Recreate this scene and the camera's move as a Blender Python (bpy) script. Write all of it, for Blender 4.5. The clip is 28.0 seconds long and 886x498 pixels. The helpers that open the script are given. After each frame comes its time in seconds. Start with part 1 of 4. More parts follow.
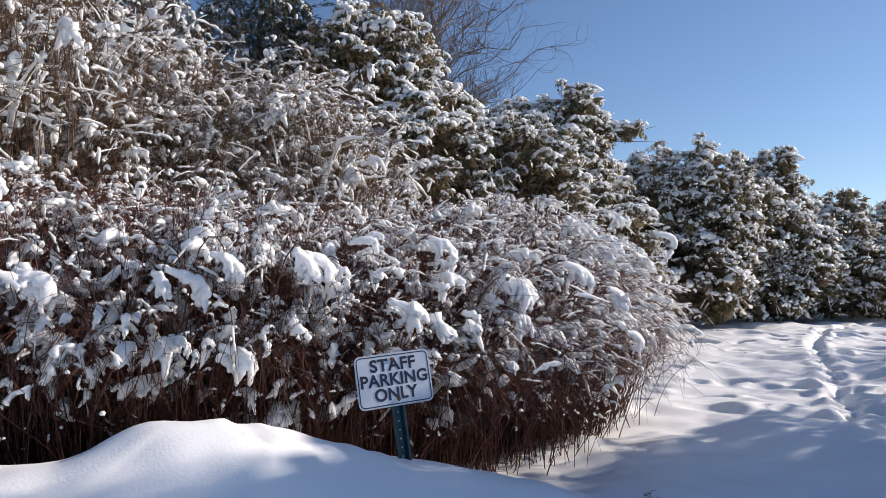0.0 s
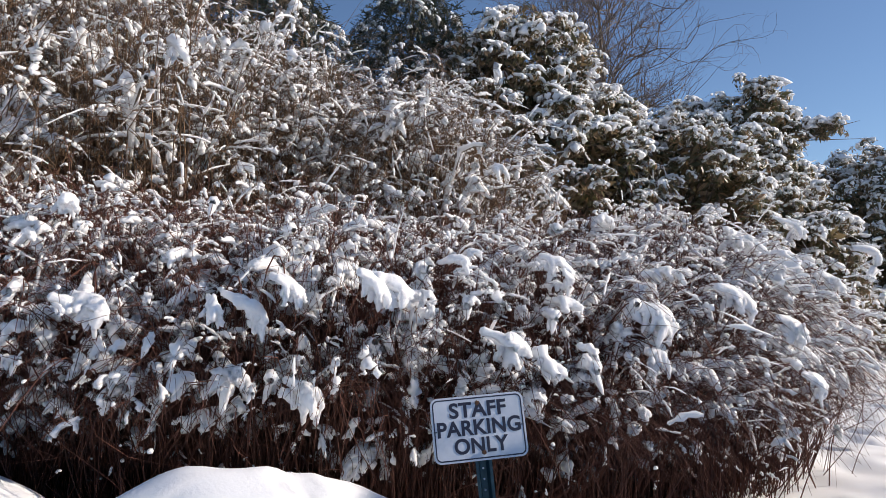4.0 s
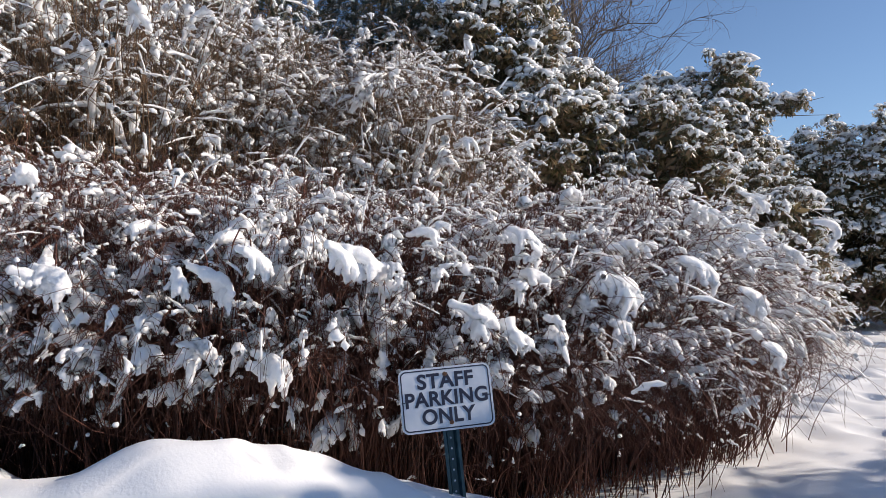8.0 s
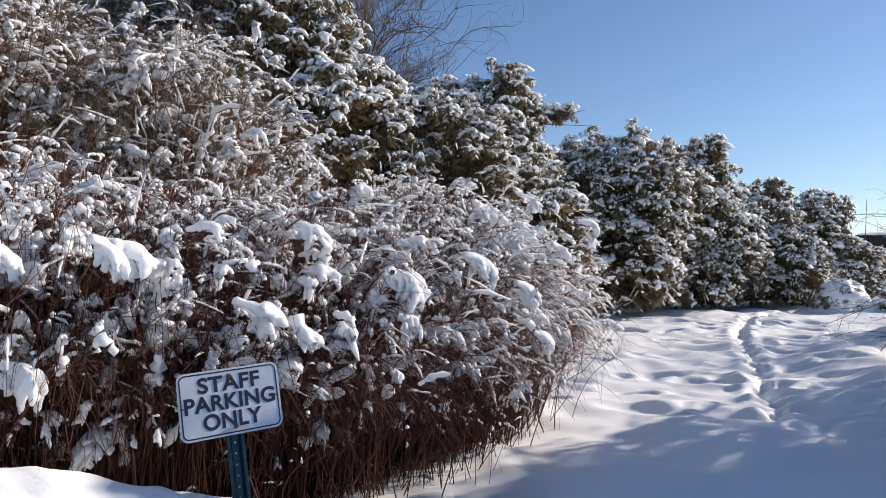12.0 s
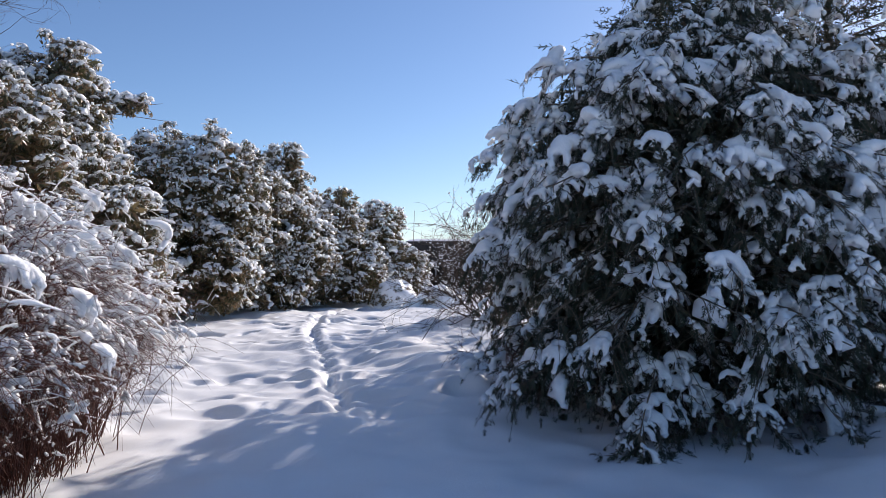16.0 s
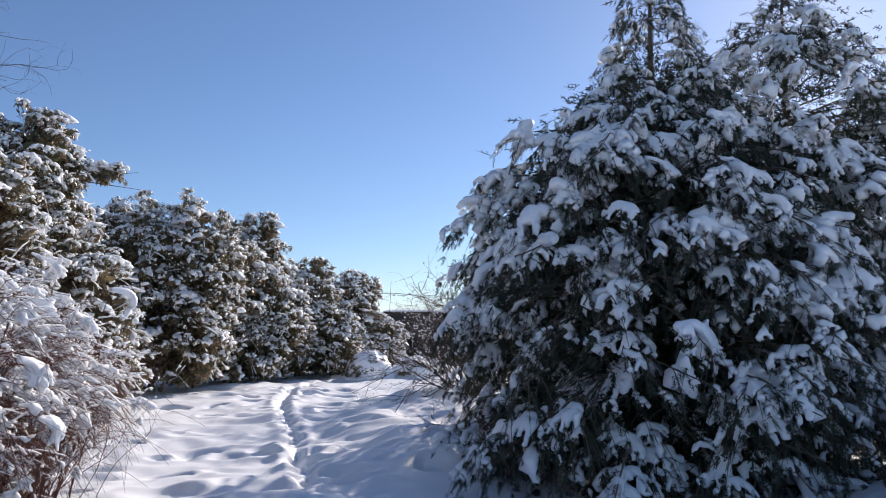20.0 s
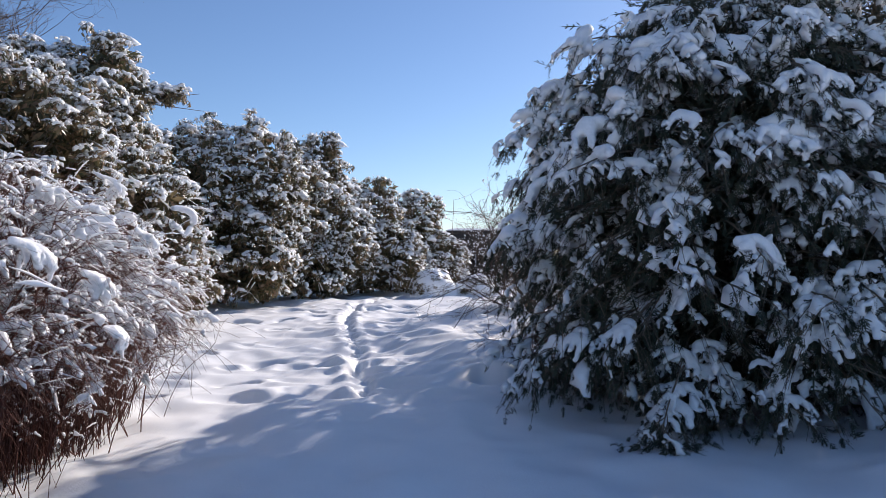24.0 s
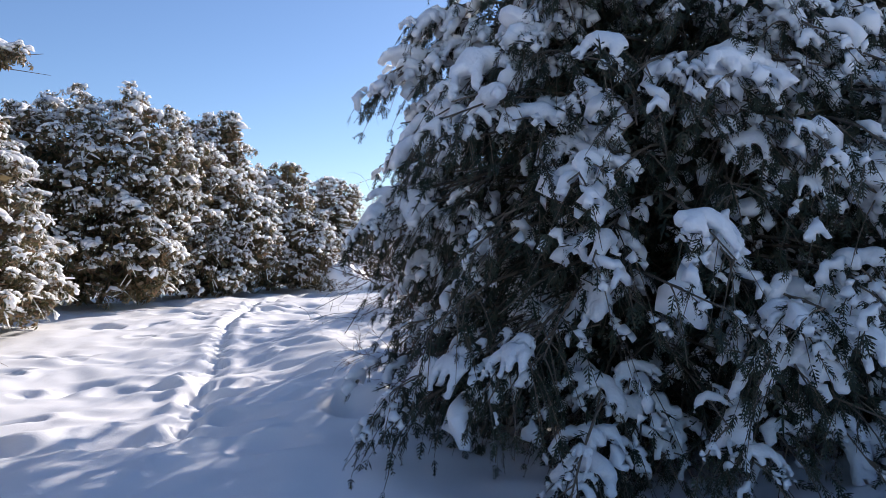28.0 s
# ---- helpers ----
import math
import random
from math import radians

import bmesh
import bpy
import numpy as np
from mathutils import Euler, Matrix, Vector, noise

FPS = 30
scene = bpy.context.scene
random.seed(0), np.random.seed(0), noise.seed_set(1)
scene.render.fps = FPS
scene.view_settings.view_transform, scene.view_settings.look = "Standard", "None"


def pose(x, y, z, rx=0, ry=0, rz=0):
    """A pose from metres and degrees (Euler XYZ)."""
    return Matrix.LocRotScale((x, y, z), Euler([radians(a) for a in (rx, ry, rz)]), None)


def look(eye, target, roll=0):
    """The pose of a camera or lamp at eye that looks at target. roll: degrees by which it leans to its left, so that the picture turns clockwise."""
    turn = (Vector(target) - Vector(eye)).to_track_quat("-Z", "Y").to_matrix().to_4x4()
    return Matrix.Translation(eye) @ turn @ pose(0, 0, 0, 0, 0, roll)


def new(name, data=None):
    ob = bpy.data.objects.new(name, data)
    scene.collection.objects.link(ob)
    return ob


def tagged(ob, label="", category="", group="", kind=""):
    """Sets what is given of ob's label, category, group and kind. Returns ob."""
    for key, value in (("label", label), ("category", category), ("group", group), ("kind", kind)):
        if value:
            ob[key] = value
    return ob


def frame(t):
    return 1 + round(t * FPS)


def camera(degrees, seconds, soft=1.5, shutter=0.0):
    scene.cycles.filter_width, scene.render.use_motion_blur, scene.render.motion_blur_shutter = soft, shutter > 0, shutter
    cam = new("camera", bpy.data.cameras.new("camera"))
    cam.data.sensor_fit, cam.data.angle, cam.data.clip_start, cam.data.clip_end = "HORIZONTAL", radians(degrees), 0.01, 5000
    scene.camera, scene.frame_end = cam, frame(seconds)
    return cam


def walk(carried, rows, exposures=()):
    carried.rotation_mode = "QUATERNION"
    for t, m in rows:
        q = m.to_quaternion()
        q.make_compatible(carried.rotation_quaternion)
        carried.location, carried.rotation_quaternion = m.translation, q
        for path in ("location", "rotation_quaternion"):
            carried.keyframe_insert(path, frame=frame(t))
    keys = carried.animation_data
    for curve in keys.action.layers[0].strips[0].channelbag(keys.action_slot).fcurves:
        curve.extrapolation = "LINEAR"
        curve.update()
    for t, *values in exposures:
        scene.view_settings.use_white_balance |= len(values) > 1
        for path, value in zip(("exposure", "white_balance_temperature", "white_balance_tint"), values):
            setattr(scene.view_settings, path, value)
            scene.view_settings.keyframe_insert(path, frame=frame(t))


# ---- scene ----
cam = camera(65.9, 28.0, soft=0.65)
PATH = [
    (0, (-0.051, -0.941, 1.568), (-2.901, 3.161, 1.786), -0.17),
    (0.5, (-0.111, -0.681, 1.578), (-3.173, 3.267, 1.774), 0.03),
    (1, (-0.172, -0.442, 1.607), (-3.478, 3.303, 1.798), 0.11),
    (1.5, (-0.142, -0.216, 1.612), (-3.558, 3.430, 1.818), 0.13),
    (2, (-0.127, -0.122, 1.637), (-3.686, 3.382, 1.864), 0.25),
    (2.5, (-0.153, -0.126, 1.638), (-3.838, 3.244, 1.899), 0.42),
    (3, (-0.171, -0.132, 1.636), (-3.920, 3.164, 1.925), 0.43),
    (3.5, (-0.162, -0.124, 1.635), (-3.951, 3.123, 1.945), 0.40),
    (5.5, (-0.147, -0.087, 1.619), (-3.946, 3.146, 1.944), 0.40),
    (6, (-0.139, -0.099, 1.620), (-3.933, 3.142, 1.937), 0.38),
    (6.5, (-0.138, -0.099, 1.620), (-3.927, 3.151, 1.912), 0.37),
    (7, (-0.143, -0.101, 1.621), (-3.891, 3.200, 1.856), 0.34),
    (7.5, (-0.137, -0.102, 1.625), (-3.841, 3.253, 1.797), 0.32),
    (8, (-0.138, -0.098, 1.621), (-3.804, 3.299, 1.754), 0.29),
    (8.5, (-0.138, -0.102, 1.621), (-3.786, 3.316, 1.719), 0.28),
    (9, (-0.135, -0.103, 1.621), (-3.995, 3.074, 1.703), 0.34),
    (9.5, (-0.131, -0.103, 1.621), (-4.070, 2.975, 1.702), 0.33),
    (10, (-0.131, -0.100, 1.619), (-3.934, 3.145, 1.705), 0.33),
    (10.5, (-0.138, -0.092, 1.620), (-3.668, 3.448, 1.710), 0.29),
    (11, (-0.134, -0.091, 1.624), (-3.344, 3.742, 1.717), 0.20),
    (11.5, (-0.137, -0.085, 1.624), (-2.998, 4.014, 1.724), 0.12),
    (12, (-0.142, -0.076, 1.624), (-2.631, 4.259, 1.729), 0.09),
    (12.5, (-0.148, -0.072, 1.626), (-2.243, 4.467, 1.736), 0.09),
    (13, (-0.155, -0.066, 1.629), (-1.840, 4.640, 1.740), 0.05),
    (13.5, (-0.163, -0.054, 1.631), (-1.426, 4.783, 1.746), 0.07),
    (15.5, (-0.125, -0.008, 1.637), (0.091, 4.986, 1.759), -0.08),
    (16, (-0.108, -0.025, 1.635), (0.267, 4.960, 1.757), -0.12),
    (16.5, (-0.077, -0.000, 1.626), (0.710, 4.936, 1.747), -0.17),
    (17, (-0.055, 0.009, 1.619), (1.129, 4.865, 1.743), -0.19),
    (17.5, (-0.050, -0.008, 1.618), (1.207, 4.830, 1.740), -0.20),
    (18, (-0.041, -0.022, 1.620), (1.208, 4.817, 1.793), -0.16),
    (18.5, (-0.034, 0.007, 1.620), (1.211, 4.824, 2.114), -0.18),
    (19, (-0.034, 0.001, 1.619), (1.203, 4.804, 2.252), -0.23),
    (19.5, (-0.027, -0.007, 1.618), (0.901, 4.865, 2.252), -0.11),
    (20, (-0.022, 0.001, 1.618), (0.507, 4.932, 2.254), -0.07),
    (20.5, (-0.016, 0.012, 1.615), (0.136, 4.969, 2.250), 0.01),
    (21, (-0.019, 0.003, 1.616), (0.063, 4.963, 2.248), 0.05),
    (21.5, (-0.019, -0.007, 1.612), (0.021, 4.975, 2.041), 0.01),
    (22, (0.000, 0.000, 1.600), (-0.000, 4.999, 1.717), -0.01),
    (22.5, (0.031, 0.014, 1.587), (0.041, 5.013, 1.656), -0.04),
    (24.5, (0.131, 0.082, 1.589), (0.199, 5.081, 1.635), -0.04),
    (25, (0.125, 0.083, 1.589), (0.202, 5.082, 1.634), -0.00),
    (25.5, (0.183, 0.147, 1.542), (0.234, 5.146, 1.581), -0.08),
    (26, (0.313, 0.399, 1.513), (0.338, 5.399, 1.546), -0.12),
    (26.5, (0.492, 0.789, 1.513), (0.867, 5.775, 1.532), -0.22),
    (27, (0.769, 1.195, 1.548), (1.289, 6.168, 1.560), -0.34),
    (27.5, (0.910, 1.633, 1.503), (1.453, 6.603, 1.512), -0.31),
    (28, (0.894, 2.005, 1.546), (1.416, 6.978, 1.552), -0.26),
]
EXPOSURES = [(0.0, 0.33, 6850, 15), (10.5, 0.33, 6950, 15), (12.5, 0.31, 6750, 15), (15.5, 0.34, 6550, 17), (25.0, 0.40, 6550, 17), (28.0, 0.58, 6600, 17)]
walk(cam, [(t, look(eye, target, roll)) for t, eye, target, roll in PATH], EXPOSURES)

# ---- light ----
SUN_AZ, SUN_EL = radians(37.2), radians(24.5)      # azimuth clockwise from +y
world = bpy.data.worlds.new("winter_sky")
scene.world = world
world.use_nodes = True
wn = world.node_tree.nodes
sky = wn.new("ShaderNodeTexSky")
sky.sky_type = "NISHITA"
sky.sun_disc = False
sky.sun_elevation, sky.sun_rotation = SUN_EL, SUN_AZ
sky.altitude = 300
sky.air_density, sky.dust_density, sky.ozone_density = 1.0, 0.22, 5.0
wn["Background"].inputs["Strength"].default_value = 0.1
world.node_tree.links.new(sky.outputs["Color"], wn["Background"].inputs["Color"])
sun_data = bpy.data.lights.new("sun", "SUN")
sun_data.energy, sun_data.angle, sun_data.color = 4.3, radians(0.55), (1.0, 0.925, 0.82)
sun_way = Vector((math.sin(SUN_AZ) * math.cos(SUN_EL), math.cos(SUN_AZ) * math.cos(SUN_EL), math.sin(SUN_EL)))
sun = new("sun", sun_data)
sun.matrix_world = look(sun_way * 60, (0, 0, 0))

# ---- materials ----
RNG = np.random.default_rng(7)


def material(name, rough=0.6):
    m = bpy.data.materials.new(name)
    m.use_nodes = True
    b = m.node_tree.nodes["Principled BSDF"]
    b.inputs["Roughness"].default_value = rough
    return m, m.node_tree.nodes, m.node_tree.links, b


def ramp_colours(nodes, links, value, colours):
    r = nodes.new("ShaderNodeValToRGB")
    e = r.color_ramp.elements
    for k, (at, c) in enumerate(colours):
        el = e[k] if k < 2 else e.new(at)
        el.position, el.color = at, (*c, 1)
    links.new(value, r.inputs["Fac"])
    return r.outputs["Color"]


def noise_at(nodes, links, scale, detail=4, coords="Object"):
    tc = nodes.new("ShaderNodeTexCoord")
    n = nodes.new("ShaderNodeTexNoise")
    n.inputs["Scale"].default_value, n.inputs["Detail"].default_value = scale, detail
    links.new(tc.outputs[coords], n.inputs["Vector"])
    return n.outputs["Fac"]


def bumped(nodes, links, b, heights, strength, distance):
    bump = nodes.new("ShaderNodeBump")
    bump.inputs["Strength"].default_value, bump.inputs["Distance"].default_value = strength, distance
    links.new(heights, bump.inputs["Height"])
    links.new(bump.outputs["Normal"], b.inputs["Normal"])
    return bump


def snow_material(name, fine, coarse, strength, glow=0.0):
    m, n, l, b = material(name, 0.55)
    big = noise_at(n, l, coarse, 3)
    l.new(ramp_colours(n, l, big, [(0.3, (0.88, 0.9, 0.92)), (0.7, (0.94, 0.95, 0.96))]), b.inputs["Base Color"])
    small = noise_at(n, l, fine, 5)
    mix = n.new("ShaderNodeMath")
    mix.operation = "MULTIPLY_ADD"
    mix.inputs[1].default_value = 0.25
    l.new(small, mix.inputs[0])
    l.new(big, mix.inputs[2])
    bumped(n, l, b, mix.outputs[0], strength, 0.02)
    b.inputs["Specular IOR Level"].default_value = 0.25
    b.inputs["Subsurface Weight"].default_value = glow
    b.inputs["Subsurface Radius"].default_value = (1.0, 1.05, 1.1)
    b.inputs["Subsurface Scale"].default_value = 0.07
    return m


def bark_material(name, dark, light, scale=40):
    m, n, l, b = material(name, 0.85)
    geo = n.new("ShaderNodeNewGeometry")
    mixv = n.new("ShaderNodeMath")
    mixv.operation = "MULTIPLY_ADD"
    mixv.inputs[1].default_value = 0.5
    l.new(geo.outputs["Random Per Island"], mixv.inputs[0])
    l.new(noise_at(n, l, scale, 3), mixv.inputs[2])
    l.new(ramp_colours(n, l, mixv.outputs[0], [(0.3, dark), (1.0, light)]), b.inputs["Base Color"])
    bumped(n, l, b, noise_at(n, l, scale * 3, 4), 0.6, 0.004)
    return m


def leaf_material(name, colours, rough=0.45, through_light=0.25):
    m, n, l, b = material(name, rough)
    geo = n.new("ShaderNodeNewGeometry")
    c = ramp_colours(n, l, geo.outputs["Random Per Island"], colours)
    l.new(c, b.inputs["Base Color"])
    t = n.new("ShaderNodeBsdfTranslucent")
    l.new(c, t.inputs["Color"])
    mix = n.new("ShaderNodeMixShader")
    mix.inputs[0].default_value = through_light
    l.new(b.outputs[0], mix.inputs[1])
    l.new(t.outputs[0], mix.inputs[2])
    l.new(mix.outputs[0], n["Material Output"].inputs["Surface"])
    return m


SNOW = snow_material("fallen_snow", 60, 1.3, 0.35)
CLUMP_SNOW = snow_material("clinging_snow", 45, 9, 0.35, 0.6)
CANE = bark_material("red_brown_canes", (0.026, 0.009, 0.006), (0.15, 0.055, 0.036))
TAN_CANE = bark_material("tan_canes", (0.05, 0.03, 0.018), (0.21, 0.125, 0.07))
BARK = bark_material("grey_brown_bark", (0.05, 0.038, 0.028), (0.2, 0.155, 0.115), 20)
TWIG = bark_material("bare_twigs", (0.04, 0.028, 0.022), (0.12, 0.08, 0.058), 20)
LEAF = leaf_material("rhododendron_leaves", [(0.0, (0.05, 0.058, 0.026)), (0.35, (0.11, 0.1, 0.046)), (0.65, (0.21, 0.155, 0.08)), (1.0, (0.3, 0.19, 0.115))], 0.4, 0.33)
NEEDLE = leaf_material("conifer_sprays", [(0.0, (0.012, 0.022, 0.013)), (0.7, (0.028, 0.042, 0.02)), (1.0, (0.06, 0.045, 0.024))], 0.6, 0.2)


# ---- mesh tools ----
def unit(v):
    return v / np.maximum(np.linalg.norm(v, axis=-1, keepdims=True), 1e-9)


def mesh_of(name, verts, tris, mat, smooth=True):
    me = bpy.data.meshes.new(name)
    me.vertices.add(len(verts))
    me.vertices.foreach_set("co", np.ascontiguousarray(verts, dtype=np.float32).ravel())
    me.loops.add(len(tris) * 3)
    me.polygons.add(len(tris))
    me.loops.foreach_set("vertex_index", np.ascontiguousarray(tris, dtype=np.int32).ravel())
    me.polygons.foreach_set("loop_start", np.arange(0, 3 * len(tris), 3, dtype=np.int32))
    me.polygons.foreach_set("use_smooth", np.full(len(tris), smooth))
    me.materials.append(mat)
    me.update(calc_edges=True)
    return me


def joined(pieces):
    verts, tris, at = [], [], 0
    for v, t in pieces:
        verts.append(v)
        tris.append(t + at)
        at += len(v)
    return np.concatenate(verts), np.concatenate(tris)


def stamp(template, pos, along, scale, up=None):
    """Copies of a template (x along, z up) at many places, as one set of vertices and triangles."""
    tv, tt = template
    n = len(pos)
    x = unit(np.asarray(along, float))
    u = np.tile([0.0, 0.0, 1.0], (n, 1)) if up is None else np.asarray(up, float)
    u = u + 1e-3 * np.array([0.31, 0.77, 0.1])
    y = unit(np.cross(u, x))
    z = np.cross(x, y)
    s = np.asarray(scale, float)
    s = np.repeat(s[:, None], 3, 1) if s.ndim == 1 else s
    axes = np.stack([x * s[:, :1], y * s[:, 1:2], z * s[:, 2:]], 1)
    verts = np.asarray(pos)[:, None, :] + np.einsum("kc,ncd->nkd", tv, axes)
    tris = tt[None] + (np.arange(n) * len(tv))[:, None, None]
    return verts.reshape(-1, 3), tris.reshape(-1, 3)


def stamp_some(templates, pos, along, scale, up=None):
    pick = RNG.integers(len(templates), size=len(pos))
    out = []
    for k, tpl in enumerate(templates):
        m = pick == k
        if m.any():
            out.append(stamp(tpl, pos[m], along[m], scale[m], None if up is None else up[m]))
    return joined(out)


def tubes(lines, radii, sides=3):
    """Many tapered tubes of one length: lines (n, m, 3), radii (n, m)."""
    n, m, _ = lines.shape
    tan = unit(np.gradient(lines, axis=1))
    ref = np.where(np.abs(tan[..., 2:]) > 0.9, [1.0, 0.0, 0.0], [0.0, 0.0, 1.0])
    a = unit(np.cross(tan, ref))
    b = np.cross(tan, a)
    ang = np.arange(sides) * 2 * np.pi / sides
    ring = a[:, :, None] * np.cos(ang)[:, None] + b[:, :, None] * np.sin(ang)[:, None]
    verts = (lines[:, :, None] + ring * radii[:, :, None, None]).reshape(-1, 3)
    base = (np.arange(n) * m)[:, None, None] + np.arange(m - 1)[None, :, None]
    k, k2 = np.arange(sides), (np.arange(sides) + 1) % sides
    p, q = base * sides + k, base * sides + k2
    r, s = p + sides, q + sides
    tris = np.concatenate([np.stack([p, q, s], -1).reshape(-1, 3), np.stack([p, s, r], -1).reshape(-1, 3)])
    return verts, tris


def pad(seed, rings, spokes, lobes, thick, droop, rough=0.08):
    """A pillow of snow draped over a twig: lobed outline, rounded top, drooping rim."""
    g = np.random.default_rng(seed)
    th = np.arange(spokes) * 2 * np.pi / spokes
    out = 0.78 + sum(lobes / k**0.5 * g.normal() * np.cos(k * th + g.uniform(0, 6.3)) for k in (2, 3, 5, 7)) * 0.5
    out = np.clip(out, 0.35, 1.25)
    v = [[0, 0, thick]]
    for i in range(1, rings + 1):
        r = math.sin(i / rings * math.pi / 2)
        z = thick * math.sqrt(max(0.0, 1 - r * r)) - droop * (r * out) ** 2
        v += np.stack([np.cos(th) * r * out, np.sin(th) * r * out, z + g.normal(0, rough * thick, spokes)], 1).tolist()
    for r in (0.7,):
        v += np.stack([np.cos(th) * r * out, np.sin(th) * r * out, -droop * (r * out) ** 2 - 0.3 * thick], 1).tolist()
    v.append([0, 0, -0.35 * thick])
    t, k = [], np.arange(spokes)
    k2 = (k + 1) % spokes
    t += np.stack([0 * k, 1 + k, 1 + k2], 1).tolist()
    for i in range(rings):
        a, b = 1 + i * spokes, 1 + (i + 1) * spokes
        t += np.stack([a + k, b + k, b + k2], 1).tolist() + np.stack([a + k, b + k2, a + k2], 1).tolist()
    last = 1 + (rings + 1) * spokes
    a = 1 + rings * spokes
    t += np.stack([last + 0 * k, a + k2, a + k], 1).tolist()
    return np.array(v, float), np.array(t, int)


SMALL_PADS = [pad(30 + s, 2, 7, 0.25, 0.5, 0.45) for s in range(6)]


def pellet(seed):
    """A small rounded lump, flattened below."""
    g = np.random.default_rng(seed)
    bm = bmesh.new()
    bmesh.ops.create_icosphere(bm, subdivisions=1, radius=1)
    v = np.array([p.co[:] for p in bm.verts])
    t = np.array([[p.index for p in f.verts] for f in bm.faces])
    bm.free()
    v = v * g.uniform(0.78, 1.2, (len(v), 1))
    v[:, 2] = np.where(v[:, 2] < 0, v[:, 2] * 0.55, v[:, 2])
    return v * 0.74, t


LUMPS = [pellet(40 + s) for s in range(8)]


def fused(name, balls, resolution):
    """One smooth body merged from balls (x, y, z, radius)."""
    mb = bpy.data.metaballs.new(name)
    mb.resolution, mb.threshold = resolution, 0.35
    for x, y, z, r in balls:
        e = mb.elements.new()
        e.co, e.radius = (x, y, z), r
    tmp = new(name, mb)
    bpy.context.view_layer.update()
    me = bpy.data.meshes.new_from_object(tmp.evaluated_get(bpy.context.evaluated_depsgraph_get()))
    bpy.data.objects.remove(tmp)
    bpy.data.metaballs.remove(mb)
    v = np.array([p.co[:] for p in me.vertices])
    me.calc_loop_triangles()
    t = np.array([q.vertices[:] for q in me.loop_triangles])
    bpy.data.meshes.remove(me)
    return v, t


def drape(seed, resolution, sprigs):
    """Snow along a bent twig (x) and its side sprigs, with lobes that hang down."""
    g = np.random.default_rng(seed)
    balls = []
    bend, ph = g.normal(0, 0.2), g.uniform(0, 6)
    spine = lambda s: (s, bend * s * s + 0.08 * math.sin(4 * s + ph), 0.1 - 0.38 * max(0.0, s) ** 1.7 - 0.1 * max(0.0, -s))
    for s in np.linspace(-0.95, 0.95, 9):
        x, y, z = spine(s)
        balls.append((x, y, z + g.normal(0, 0.03), g.uniform(0.24, 0.4) * (1 - 0.2 * abs(s))))
    for k in range(sprigs):
        s0, d, a = g.uniform(-0.6, 0.8), g.choice((-1, 1)), g.uniform(0.5, 1.3)
        x, y, z = spine(s0)
        m = int(g.integers(2, 5))
        for i in range(1, m + 1):
            r = 0.17 * i
            balls.append((x + r * math.cos(a), y + d * r * math.sin(a), z - 0.045 * i**1.8, g.uniform(0.27, 0.34) - 0.02 * i))
    for k in range(2 + sprigs // 2):
        s0 = g.uniform(-0.4, 0.95)
        x, y, z = spine(s0)
        d = g.uniform(-0.25, 0.25)
        for i in range(1, int(g.integers(2, 6))):
            balls.append((x + 0.06 * i, y + d * (1 + 0.3 * i), z - 0.19 * i, 0.31 - 0.028 * i))
    return fused("drape%d" % seed, balls, resolution)


def shelf(seed, resolution, fingers):
    """Snow on the drooping end of a bough: a ridge across (x) that runs out (y) into hanging fingers."""
    g = np.random.default_rng(seed)
    balls = []
    for s in np.linspace(-0.62, 0.62, 6):
        balls.append((s, g.normal(-0.1, 0.08), 0.1 - 0.3 * s * s + g.normal(0, 0.05), g.uniform(0.34, 0.56) * (1 - 0.25 * abs(s))))
    for s in np.linspace(-0.75, 0.75, fingers) + g.normal(0, 0.1, fingers):
        m = int(g.integers(1, 6))
        lean = g.normal(0.1 * s, 0.05)
        for i in range(1, m + 1):
            balls.append((s + lean * i, 0.15 * i, 0.08 - 0.3 * s * s - 0.085 * i**1.5, 0.34 - 0.025 * i + g.normal(0, 0.02)))
    return fused("shelf%d" % seed, balls, resolution)


DRAPES = [drape(270 + k, 0.18, 2 + k % 5) for k in range(14)]
TINY_DRAPES = [drape(330 + k, 0.42, 1 + k % 3) for k in range(8)]
SMALL_DRAPES = [drape(310 + k, 0.34, 1 + k % 3) for k in range(8)]
SHELVES = [shelf(290 + k, 0.19, 4 + k % 4) for k in range(12)]


def leaf_template():
    v = [[0, 0, 0], [0.55, 0.5, -0.03], [0.5, -0.5, 0.04], [1, 0, -0.1]]
    return np.array(v, float), np.array([[0, 2, 1], [2, 3, 1]])


def rosette(seed, leaves=8):
    """A whorl of drooping leaves round a shoot that points along z."""
    g = np.random.default_rng(seed)
    ang = np.arange(leaves) * 2 * np.pi / leaves + g.normal(0, 0.25, leaves)
    fall = g.uniform(-1.1, 0.1, leaves)
    way = np.stack([np.cos(ang) * np.cos(fall), np.sin(ang) * np.cos(fall), np.sin(fall)], 1)
    size = g.uniform(0.8, 1.15, leaves)
    return stamp(leaf_template(), way * 0.1, way, np.stack([size, size * 0.32, size], 1))


